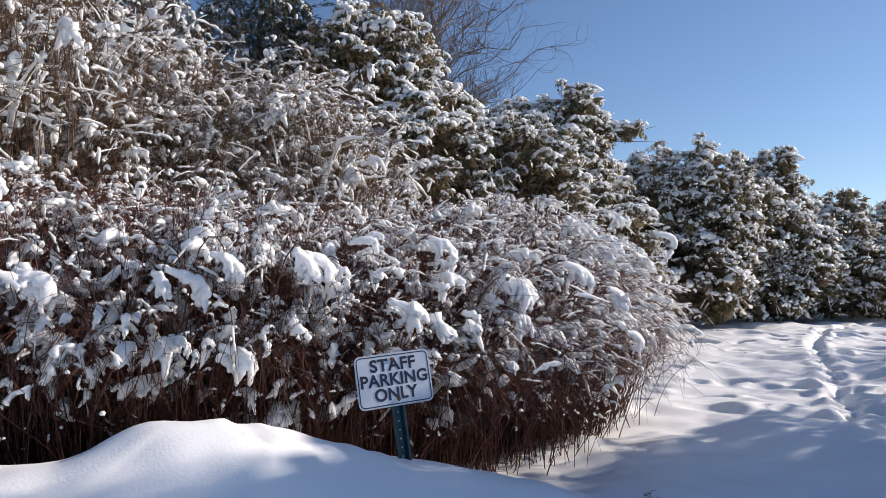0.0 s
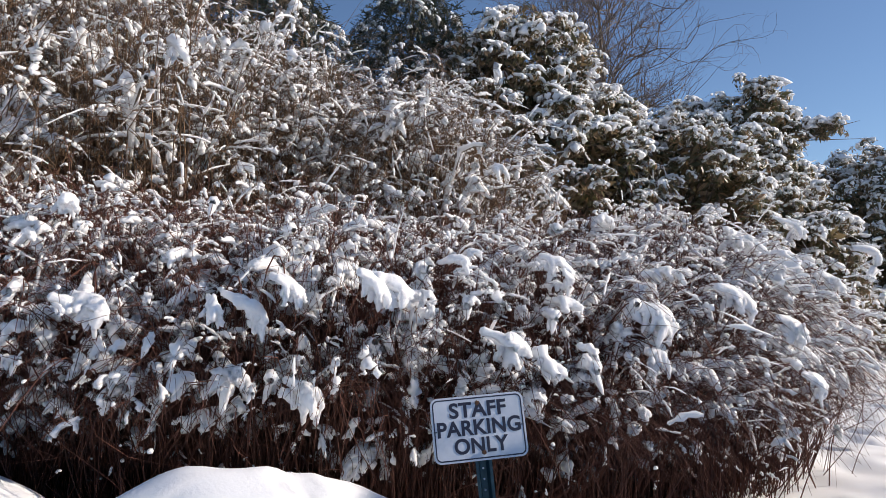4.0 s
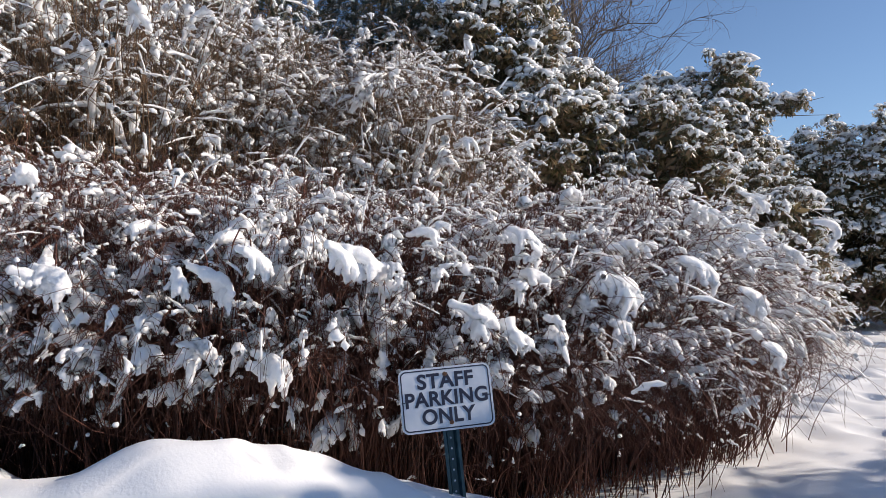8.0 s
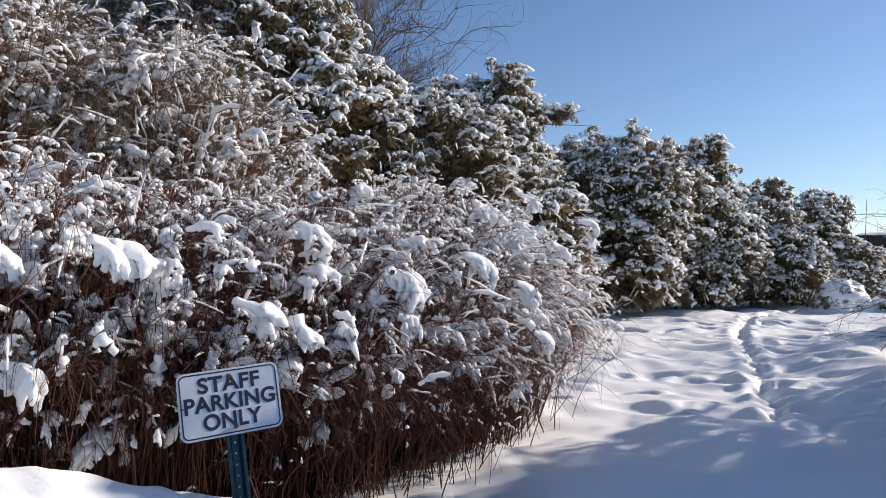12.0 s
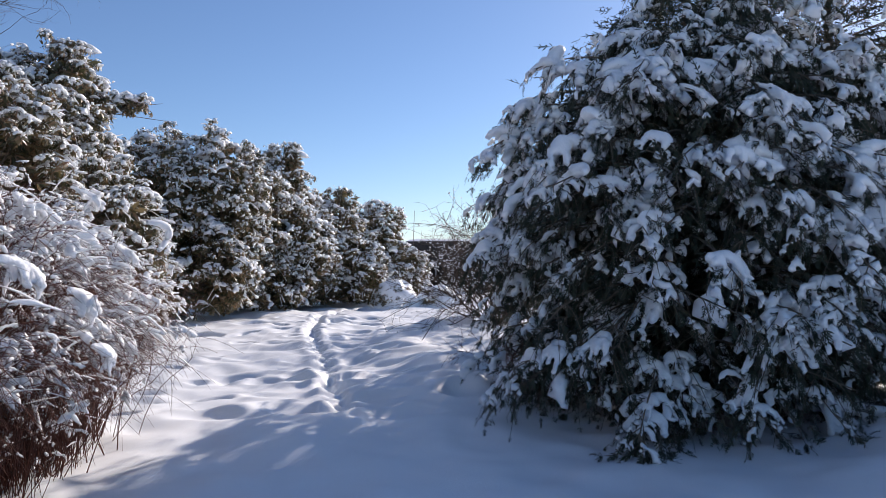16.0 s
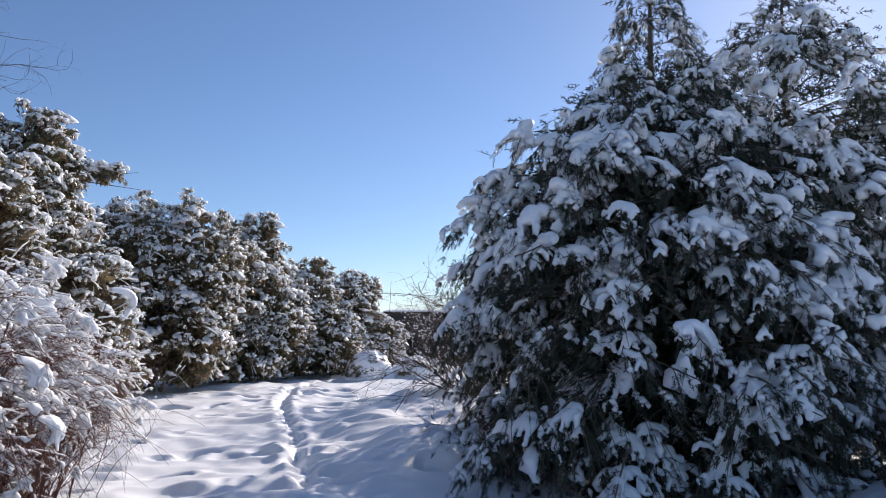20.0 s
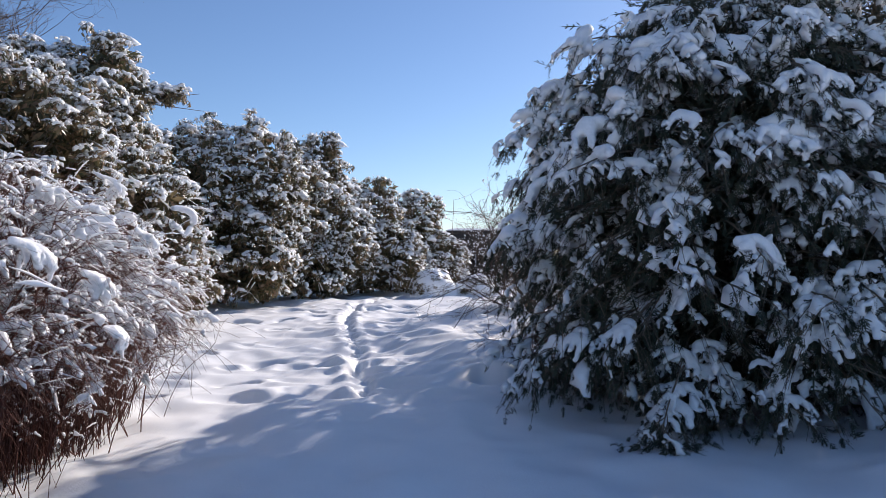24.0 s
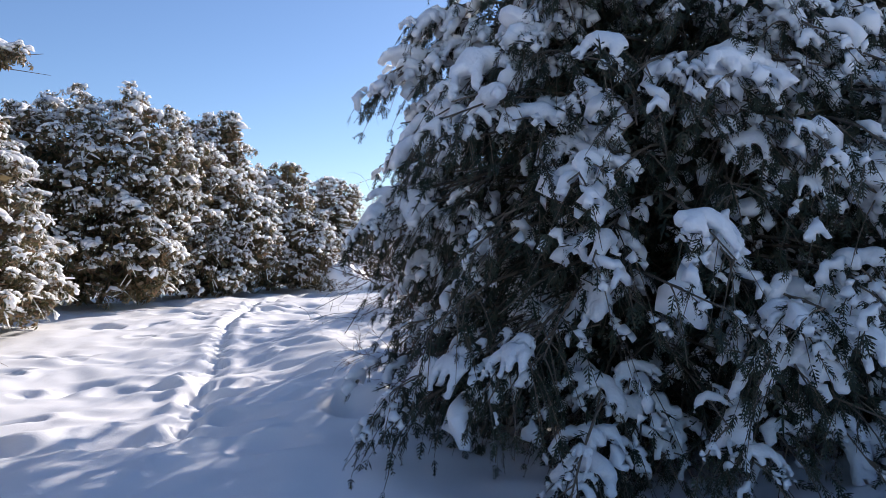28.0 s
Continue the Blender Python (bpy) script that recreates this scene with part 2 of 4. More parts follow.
def spray(seed, pairs=7):
    """A flat feather of scale foliage along x."""
    g = np.random.default_rng(seed)
    v, t = [], []

    def blade(a, b, w):
        a, b = np.array(a), np.array(b)
        side = np.array([-(b - a)[1], (b - a)[0], 0]) / np.linalg.norm(b - a) * w
        mid = a * 0.45 + b * 0.55
        k = len(v)
        v.extend([a, mid + side, b, mid - side])
        t.extend([[k, k + 3, k + 2], [k, k + 2, k + 1]])

    blade([0, 0, 0], [1, 0, -0.18], 0.035)
    for i in range(pairs):
        s = 0.08 + 0.8 * i / pairs
        for d in (-1, 1):
            le = (0.36 - 0.26 * s) * g.uniform(0.45, 1.35)
            a = [s, 0, -0.18 * s * s]
            b = [s + le * 0.75, d * le * 0.75, -0.18 * s * s - 0.25 * le + g.normal(0, 0.03)]
            blade(a, b, 0.036 * g.uniform(0.6, 1.3))
    return np.array(v, float), np.array(t, int)


ROSETTES = [rosette(60 + s) for s in range(5)]
SPRAYS = [spray(80 + s, 5) for s in range(6)]
COARSE_SPRAYS = [spray(90 + s, 3) for s in range(3)]


def thing(name, base, label, category, group="", kind=""):
    ob = new(name)
    ob.empty_display_size = 0.2
    ob.location = base
    return tagged(ob, label, category, group, kind)


def part(name, data, mat, parent, label="", smooth=True, kind=""):
    """One mesh under a thing; data are world vertices and triangles."""
    base = parent.matrix_basis.translation if parent.parent is None else parent.parent.matrix_basis.translation
    ob = new(name, mesh_of(name, data[0] - np.array(base), data[1], mat, smooth))
    ob.parent = parent
    return tagged(ob, label, kind=kind)


def scattered(n, lo, hi):
    return RNG.uniform(lo, hi, n)


def fuzz(p, size, seed):
    """Smooth noise at points of a plane."""
    p = np.asarray(p) / size
    i = np.floor(p).astype(int)
    f = p - i
    f = f * f * (3 - 2 * f)

    def h(a, b):
        k = (a * 374761393 + b * 668265263 + seed * 974634777) & 0xFFFFFFFF
        k = ((k ^ (k >> 13)) * 1274126177) & 0xFFFFFFFF
        return ((k ^ (k >> 16)) & 0xFFFF) / 65535.0

    a, b = i[..., 0], i[..., 1]
    x0 = h(a, b) * (1 - f[..., 0]) + h(a + 1, b) * f[..., 0]
    x1 = h(a, b + 1) * (1 - f[..., 0]) + h(a + 1, b + 1) * f[..., 0]
    return x0 * (1 - f[..., 1]) + x1 * f[..., 1]


# ---- the snowy ground ----
TRAIL = np.array([(-0.45, 6.6), (-0.66, 7.8), (-1.0, 10.0), (-1.55, 13.5), (-2.2, 18.0), (-2.3, 21.4), (-1.2, 26.0)])


def along_trail(y):
    return np.interp(y, TRAIL[:, 1], TRAIL[:, 0])


def hill(p, x, y, rx, ry, turn, h):
    c, s = math.cos(radians(turn)), math.sin(radians(turn))
    dx, dy = p[..., 0] - x, p[..., 1] - y
    u, v = (c * dx + s * dy) / rx, (-s * dx + c * dy) / ry
    return h * np.exp(-(u * u + v * v) ** 1.3)


BANK = np.array([(-6.5, -3.0, 0.6), (-4.2, -0.5, 0.72), (-3.45, 0.55, 0.79), (-2.95, 1.25, 0.80), (-2.55, 2.0, 0.60), (-2.2, 2.9, 0.30), (-2.0, 3.8, 0.0)])


def ridge(p):
    """The ploughed bank: a crest line that falls away on both sides."""
    best, top = np.full(p.shape[:-1], 1e9), np.zeros(p.shape[:-1])
    for q, r in zip(BANK[:-1], BANK[1:]):
        e = r[:2] - q[:2]
        k = np.clip(((p - q[:2]) @ e) / (e @ e), 0, 1)
        d = np.hypot(*np.moveaxis(p - q[:2] - k[..., None] * e, -1, 0))
        h = q[2] + (r[2] - q[2]) * k
        top, best = np.where(d < best, h, top), np.minimum(d, best)
    lumps = 0.86 + 0.2 * fuzz(p, 0.6, 11) + 0.09 * fuzz(p, 0.24, 12)
    return top * np.exp(-((best / 0.78) ** 2.2)) * lumps


def ground_height(p):
    p = np.asarray(p, float)
    x, y = p[..., 0], p[..., 1]
    z = 0.12 * np.clip((y - 9) / 18, 0, 1) ** 1.2
    z = z + 0.10 * (fuzz(p, 2.3, 1) - 0.5) + (0.05 + 0.09 * np.clip((y - 6) / 3, 0, 1)) * (fuzz(p, 0.85, 2) - 0.5) + 0.07 * (fuzz(p + 0.3 * fuzz(p, 1.1, 8)[..., None], 0.42, 6) - 0.5) + 0.018 * (fuzz(p, 0.2, 3) - 0.5)
    z = z + 0.35 * (fuzz(p, 14.0, 4) - 0.5) * np.clip((np.hypot(x, y - 8) - 18) / 20, 0, 1)
    # plough bank at the sign and the hedge foot
    z = z + ridge(p)
    # bank beside the conifers
    z = z + hill(p, 6.0, 5.0, 2.2, 1.4, 30, 0.98) * (0.75 + 0.3 * fuzz(p, 0.5, 41) + 0.3 * fuzz(p, 0.2, 42) + 0.08 * fuzz(p, 0.1, 45))
    # soft drift to the sunny side of the trail
    z = z + hill(p, 1.3, 13.5, 1.5, 5.5, -8, 0.34) * (0.35 + 1.0 * fuzz(p * [1.0, 0.6] + 0.4 * fuzz(p, 1.3, 44)[..., None], 0.8, 43))
    # raised bed under the tall shrubs
    z = z + 0.5 * np.clip((-3.6 - x) / 2.5, 0, 1) * np.clip((9.0 - y) / 3, 0, 1)
    # the trodden trail and older tracks
    d = x - along_trail(y)
    on = np.clip((y - 7.2) / 0.6, 0, 1) * np.clip((27 - y) / 2, 0, 1)
    d = d + 0.10 * (fuzz(p * [0, 1], 0.7, 21) - 0.5)
    z = z - on * (0.05 * np.exp(-(d / 0.15) ** 2) - 0.028 * np.exp(-((np.abs(d) - 0.25) / 0.1) ** 2) * fuzz(p, 0.26, 22) * 1.6)
    z = z + on * 0.06 * (fuzz(p, 0.17, 24) - 0.5) * np.exp(-(d / 0.4) ** 2)
    k = np.round(y / 0.26)
    side = np.where(k % 2 == 0, 0.045, -0.045)
    z = z - on * (0.10 + 0.09 * fuzz(np.stack([k * 0.7, side], -1), 0.5, 23)) * np.exp(-(((d - side) / 0.07) ** 2 + ((y - k * 0.26) / 0.11) ** 2) ** 2)
    # a second, looser line of steps beside it
    e = d - 0.22 - 0.12 * (fuzz(p * [0, 1], 1.6, 25) - 0.5)
    k = np.round(y / 0.55)
    z = z - on * np.clip((12 - y) / 3, 0, 1) * (0.04 + 0.07 * fuzz(np.stack([k * 0.7, 0 * k + 3], -1), 0.5, 26)) * np.exp(-((e / 0.1) ** 2 + ((y - k * 0.55) / 0.17) ** 2) ** 1.5)
    return z


# footprints and hollows beside the trail
HOLLOWS = np.stack([scattered(150, -4.6, 2.6), scattered(150, 7.0, 22), scattered(150, 0.12, 0.34), scattered(150, 0.03, 0.1)], 1)

DENTS = np.stack([scattered(24, -4.3, -2.2), scattered(24, 0.0, 2.3), scattered(24, 0.08, 0.2), scattered(24, 0.012, 0.035)], 1)
HOLLOWS = np.concatenate([HOLLOWS, DENTS])


def varied(spans, far):
    """Grid lines with a step for each span, growing out to the horizon on both sides."""
    mid = np.concatenate([np.arange(a, b, step) for a, b, step in spans])
    grow = 0.1 * np.cumsum(1.16 ** np.arange(1, 60))
    grow = grow[grow < far]
    return np.concatenate([mid[0] - grow[::-1], mid, mid[-1] + grow])


gx = varied([(-6.5, -4.4, 0.09), (-4.4, -3.0, 0.05), (-3.0, 0.2, 0.04), (0.2, 3.0, 0.06), (3.0, 8.0, 0.055), (8.0, 9.5, 0.09)], 900)
gy = varied([(-1.5, -0.2, 0.08), (-0.2, 2.8, 0.05), (2.8, 6.5, 0.055), (6.5, 14.0, 0.05), (14.0, 24.0, 0.09)], 1500)
gp = np.stack(np.meshgrid(gx, gy, indexing="ij"), -1)
gz = ground_height(gp)
for hx, hy, hr, hd in HOLLOWS:
    i0, i1 = np.searchsorted(gx, (hx - 3 * hr, hx + 3 * hr))
    j0, j1 = np.searchsorted(gy, (hy - 4 * hr, hy + 4 * hr))
    sub = gp[i0:i1, j0:j1]
    warp = 0.9 * hr * (fuzz(sub, 0.35, 31) - 0.5)
    q = ((sub[..., 0] - hx + warp) / (1.3 * hr)) ** 2 + ((sub[..., 1] - hy - warp) / (0.8 * hr)) ** 2
    gz[i0:i1, j0:j1] += hd * (0.3 * np.exp(-((np.sqrt(q) - 1.5) / 0.5) ** 2) - np.exp(-q * q))
gv = np.concatenate([gp, gz[..., None]], -1).reshape(-1, 3)
gi = np.arange(len(gx) * len(gy)).reshape(len(gx), len(gy))
a, b, c, d = gi[:-1, :-1].ravel(), gi[1:, :-1].ravel(), gi[1:, 1:].ravel(), gi[:-1, 1:].ravel()
ground = new("ground", mesh_of("ground", gv, np.concatenate([np.stack([a, b, c], 1), np.stack([a, c, d], 1)]), SNOW))
tagged(ground, "deep white snow with a trodden trail and footprints", "snow ground", kind="structure")


# ---- shrubs of arching canes ----
def flat(t, k=0.5):
    return unit(np.asarray(t) * [1, 1, k] + 1e-4)


def in_front(p, spot):
    """Whether points stand in the clear space before a panel that faces (0.8, -0.6)."""
    d = p - np.array(spot)
    return (np.abs(d[..., 0] * 0.6 + d[..., 1] * 0.8) < 0.42) & (d[..., 0] * 0.8 - d[..., 1] * 0.6 > -0.14) & (d[..., 2] < 0.4)


def bezier(p0, p1, p2, p3, points):
    s = np.linspace(0, 1, points)[None, :, None]
    return p0[:, None] * (1 - s) ** 3 + 3 * p1[:, None] * s * (1 - s) ** 2 + 3 * p2[:, None] * s**2 * (1 - s) + p3[:, None] * s**3


def cut(curves, a, b, points):
    """The stretch of each curve between its shares a and b."""
    m = curves.shape[1]
    u = np.clip(a[:, None] + (b - a)[:, None] * np.linspace(0, 1, points)[None], 0, 0.999) * (m - 1)
    i = np.minimum(u.astype(int), m - 2)
    f = (u - i)[..., None]
    k = np.arange(len(curves))[:, None]
    return curves[k, i] * (1 - f) + curves[k, i + 1] * f


def snow_ropes(q, r0, sides, rough=0.3):
    """Lumpy ropes of snow that lie on the given stretches of wood."""
    n, m, _ = q.shape
    s = np.linspace(0, 1, m)[None]
    swell = 0.5 + 0.75 * np.abs(np.sin(s * RNG.uniform(4, 12, (n, 1)) + RNG.uniform(0, 6.3, (n, 1))))
    r = r0[:, None] * np.sin(np.linspace(0.22, 2.92, m))[None] ** 0.35 * swell * RNG.uniform(1 - rough, 1 + rough, (n, m))
    q = q + np.stack([0 * r, 0 * r, 0.55 * r], -1) + RNG.normal(0, 0.14, q.shape) * r[..., None]
    return tubes(q, r, sides)


def drips(q, r0, count):
    """Lobes of snow that hang from such ropes."""
    n, m, _ = q.shape
    k, i = RNG.integers(n, size=count), RNG.integers(1, m - 1, size=count)
    le = r0[k] * RNG.uniform(1.6, 4.2, count)
    way = unit(np.concatenate([RNG.normal(0, 0.4, (count, 2)), -np.ones((count, 1))], 1) + 0.5 * unit(q[k, i] - q[k, i - 1]))
    s = np.linspace(0, 1, 5)[None, :, None]
    l = q[k, i][:, None] + way[:, None] * le[:, None, None] * s
    r = r0[k][:, None] * np.array([0.75, 0.85, 0.72, 0.5, 0.12])[None] * RNG.uniform(0.75, 1.15, (count, 5))
    return tubes(l, r, 5)


CLUMP_MESHES = {}


def add_clump(ob, p, t, scale, tpl):
    """A single pillow of snow as a part of its own, on shared mesh data."""
    key = id(tpl)
    if key not in CLUMP_MESHES:
        CLUMP_MESHES[key] = mesh_of("snow_clump", tpl[0], tpl[1], CLUMP_SNOW)
    x = unit(np.asarray(t, float))
    y = unit(np.cross([0.01, 0.02, 1.0], x))
    z = np.cross(x, y)
    m = Matrix(np.stack([x * scale[0], y * scale[1], z * scale[2]], 1).tolist()).to_4x4()
    m.translation = Vector(p) - ob.location
    c = new("snow_clump", CLUMP_MESHES[key])
    c.parent = ob
    c.matrix_basis = m
    return c


def arching_shrub(name, label, group, ridge, outs, width, mid, top, canes, twigs, mat, ropes, fine_ropes, clumps, thick=0.0034, rope=0.03, theta=(-50, 112), bias=0.0, fan=0.75, clear=None, limbs=0, low_snow=0.15, clump_size=0.085, beads=700, lump=0.014, upright=0.12, keep_off=0.05, hanging=0.28, wob=0.02, wild=0.75, twig=0.6):
    """A dome of bare canes that rise from a ridge line and arch over to its skin; snow lies on them where they run level."""
    n = canes
    pick = RNG.integers(len(ridge), size=n)
    r = ridge[pick] + np.concatenate([RNG.normal(0, 0.12, (n, 2)), np.zeros((n, 1))], 1)
    a = RNG.normal(bias, fan, n)
    o0 = outs[pick]
    o = np.stack([o0[:, 0] * np.cos(a) - o0[:, 1] * np.sin(a), o0[:, 0] * np.sin(a) + o0[:, 1] * np.cos(a), 0 * a], 1)
    th = np.radians(np.where(RNG.random(n) < hanging, RNG.uniform(85, 150, n), RNG.uniform(theta[0], theta[1], n)))
    w = width * RNG.uniform(0.72, 1.06, n) * np.where(th > 1.9, 0.82, 1.0)
    g = ground_height(r[:, :2])
    tip = r + o * (w * np.sin(th))[:, None]
    dome = np.where(np.cos(th) > 0, mid + (top - mid) * np.cos(th) * RNG.uniform(0.8, 1.08, n), mid * (1 + 0.85 * np.cos(th)))
    tip[:, 2] = g + dome * RNG.uniform(0.9, 1.05, n)
    foot = r + o * (w * np.sin(th) * np.where(th > 1.6, RNG.uniform(0.1, 0.72, n), RNG.uniform(0.05, 0.6, n)))[:, None]
    foot[:, 2] = ground_height(foot[:, :2]) - 0.03
    up = np.array([0, 0, 1.0])
    rise = np.maximum(dome * RNG.uniform(0.75, 1.0, n), 0.5 * mid)
    p1 = foot + up * rise[:, None] * 0.85 + RNG.normal(0, 0.22, (n, 3)) * [1, 1, 0]
    p2 = tip + up * (0.12 + 0.5 * np.abs(np.sin(th)) * RNG.uniform(0.4, 1.2, n))[:, None] - o * (0.22 * w)[:, None]
    stray = RNG.random(n) < upright
    p2[stray] = tip[stray] - up * 0.3
    tip[stray] += up * RNG.uniform(0.05, 0.22, stray.sum())[:, None]
    lines = bezier(foot, p1, p2, tip, 10) + RNG.normal(0, 1, (n, 10, 3)).cumsum(1) * wob * np.linspace(0, 1, 10)[None, :, None]
    ok = (lines[:, 3:, 2] - ground_height(lines[:, 3:, :2])).min(1) > keep_off
    if clear is not None:
        ok &= ~in_front(lines, clear).any(1)
    lines, th = lines[ok], th[ok]
    n = len(lines)
    base = ridge.mean(0)
    ob = thing(name, (base[0], base[1], float(ground_height(base[:2]))), label, "shrub", group)
    rad = thick * RNG.uniform(0.6, 1.35, n)[:, None] * np.linspace(1.35, 0.4, 10)[None]
    part("canework", tubes(lines, rad), mat, ob, "dense arching bare canes", kind="stuff")
    for k in range(limbs):
        f = ridge[RNG.integers(len(ridge))].copy()
        f[2] = float(ground_height(f[:2])) - 0.03
        v = unit(outs[RNG.integers(len(outs))] + RNG.normal(0, 0.6, 3) * [1, 1, 0])
        t = f + v * width * RNG.uniform(0.7, 1.05) + up * top * RNG.uniform(0.45, 0.85)
        l = bezier(f[None], (f + up * top * 0.55)[None], (t + up * 0.25 - v * 0.5)[None], t[None], 10)[0] + RNG.normal(0, 0.035, (10, 3)).cumsum(0) * np.linspace(0, 1, 10)[:, None]
        rr = np.linspace(0.03, 0.007, 10)
        part("limb", tubes(l[None], rr[None], 6), BARK, ob, "thick bent limb capped with snow")
        part("limb_snow", snow_ropes(l[None, 3:], np.array([0.026]), 7), CLUMP_SNOW, ob)
    # side twigs that arch over and hang
    ci, si = RNG.integers(n, size=twigs), RNG.integers(3, 9, size=twigs)
    tan = unit(lines[ci, si + 1] - lines[ci, si - 1])
    tw = unit(tan + RNG.normal(0, wild, (twigs, 3)))
    le = RNG.uniform(0.12, twig, twigs)
    le = np.where(lines[ci, si, 2] - ground_height(lines[ci, si, :2]) < 0.7, 0.5 * le, le)
    s = np.linspace(0, 1, 5)[None, :, None]
    tl = lines[ci, si][:, None] + tw[:, None] * le[:, None, None] * s - up * (le[:, None, None] * 0.35 * s**2.2) + RNG.normal(0, 0.01, (twigs, 5, 3)).cumsum(1) * s
    ok = (tl[..., 2] - ground_height(tl[..., :2])).min(1) > keep_off
    if clear is not None:
        ok &= ~in_front(tl, clear).any(1)
    tl = tl[ok]
    part("twigwork", tubes(tl, thick * 0.55 * np.linspace(1, 0.55, 5)[None] * np.ones((len(tl), 1))), mat, ob, "fine side twigs", kind="stuff")

    def laden(curves, count):
        """Curves picked by how level and how high they run."""
        m = curves.shape[1]
        t = unit(curves[:, -2] - curves[:, m // 2])
        hh = np.clip((curves[:, -2, 2] - g.mean()) / top, 0, 1.1)
        wt = (1.08 - np.abs(t[:, 2])) ** 1.5 * (low_snow + (1 - low_snow) * np.clip((hh - 0.35) / 0.5, 0, 1))
        return RNG.choice(len(curves), min(count, len(curves) * 3 // 4), replace=False, p=wt / wt.sum())

    k = laden(lines, ropes)
    full = np.linalg.norm(np.diff(lines[k], axis=1), axis=2).sum(1)
    size = rope * RNG.lognormal(0, 0.32, len(k))
    b = RNG.uniform(0.6, 0.95, len(k))
    q = cut(lines[k], np.maximum(b - RNG.uniform(3, 11, len(k)) * size / full, 0.3), b, 10)
    k = laden(tl, fine_ropes)
    u = RNG.integers(1, 4, size=len(k))
    fs = rope * 1.5 * RNG.lognormal(0, 0.4, len(k))
    tufts = stamp_some(SMALL_DRAPES, tl[k, u] + [0, 0, 0.004], flat(tl[k, u + 1] - tl[k, u - 1], 0.7), np.stack([fs * RNG.uniform(0.9, 1.6, len(k)), fs * RNG.uniform(0.7, 1.1, len(k)), fs * 0.95], 1))
    k = laden(tl, fine_ropes)
    fsize = rope * 0.32 * RNG.lognormal(0, 0.35, len(k))
    fb = RNG.uniform(0.4, 0.9, len(k))
    fq = cut(tl[k], np.maximum(fb - RNG.uniform(0.15, 0.6, len(k)), 0), fb, 6)
    part("snow_rope_mass", joined([snow_ropes(q, size, 6), drips(q, size, len(q)), snow_ropes(fq, fsize, 4), tufts]), CLUMP_SNOW, ob, "ropes of snow draped along bent canes", kind="stuff")
    # small lumps scattered over twigs
    k = laden(tl, beads)
    q = tl[k, RNG.integers(1, 5, size=len(k))]
    sz = lump * RNG.lognormal(0, 0.35, len(k))
    part("snow_lining", stamp_some(LUMPS, q + [0, 0, 0.006], flat(tl[k, 3] - tl[k, 1], 0.8), np.stack([sz * RNG.uniform(1, 1.8, len(k)), sz, sz], 1)), CLUMP_SNOW, ob, "lumps of snow on the twigs", kind="stuff")
    # the larger drapes
    k = laden(lines, clumps)
    for c in k:
        j = int(RNG.integers(5, 9))
        t = flat(lines[c, j] - lines[c, j - 2], 0.55)
        s = clump_size * min(1.9, RNG.lognormal(0, 0.42))
        add_clump(ob, lines[c, j] + [0, 0, 0.02], t, (s * RNG.uniform(0.9, 1.4), s * RNG.uniform(0.7, 1.0), s * RNG.uniform(0.8, 1.1)), DRAPES[RNG.integers(len(DRAPES))])
    return ob


def foot_row(points, depth):
    """Points along a line set back from a front line, with the outward side (to the right of the line's way)."""
    pts = np.array(points, float)
    seg = np.linspace(0, len(pts) - 1, 40)
    x, y = np.interp(seg, np.arange(len(pts)), pts[:, 0]), np.interp(seg, np.arange(len(pts)), pts[:, 1])
    tx, ty = np.gradient(x), np.gradient(y)
    o = unit(np.stack([ty, -tx, 0 * tx], 1))
    return np.stack([x, y, 0 * x], 1) - o * depth, o


HEDGE = [
    [(-4.75, -0.5), (-4.5, -0.2), (-4.2, 0.2)],
    [(-4.2, 0.2), (-3.75, 0.8), (-3.3, 1.5)],
    [(-3.3, 1.5), (-2.95, 2.2), (-2.65, 3.0)],
    [(-2.65, 3.0), (-2.4, 3.8), (-2.25, 4.6)],
    [(-2.25, 4.6), (-2.2, 5.4), (-2.25, 6.1)],
    [(-2.25, 6.1), (-2.4, 6.9), (-3.0, 7.5), (-3.8, 7.8)],
]
SIGN_AT = (-2.575, 2.19, 0.985)
LADEN = "leafless red-brown arching shrub bowed under snow clumps behind the snow bank"
WHITE = "leafless arching shrub almost white with clinging snow at the hedge end"
hedge = []
for k, line in enumerate(HEDGE):
    ridge_line, outs = foot_row(line, 1.25)
    end = k >= 4
    hedge.append(arching_shrub("arching_shrub", WHITE if end else LADEN, "front hedge", ridge_line, outs, 1.42 if end else 1.5, 0.95, (1.85, 1.95, 2.0, 2.1, 2.2, 2.05)[k], 1600, 4600, CANE, 400 if end else 240, 1500 if end else 950, 95, rope=0.025 if end else 0.023, bias=(-0.5, -0.4, 0.05, 0.4, 0.3, 0.0)[k], clear=SIGN_AT, low_snow=0.35 if end else 0.12, clump_size=0.088))

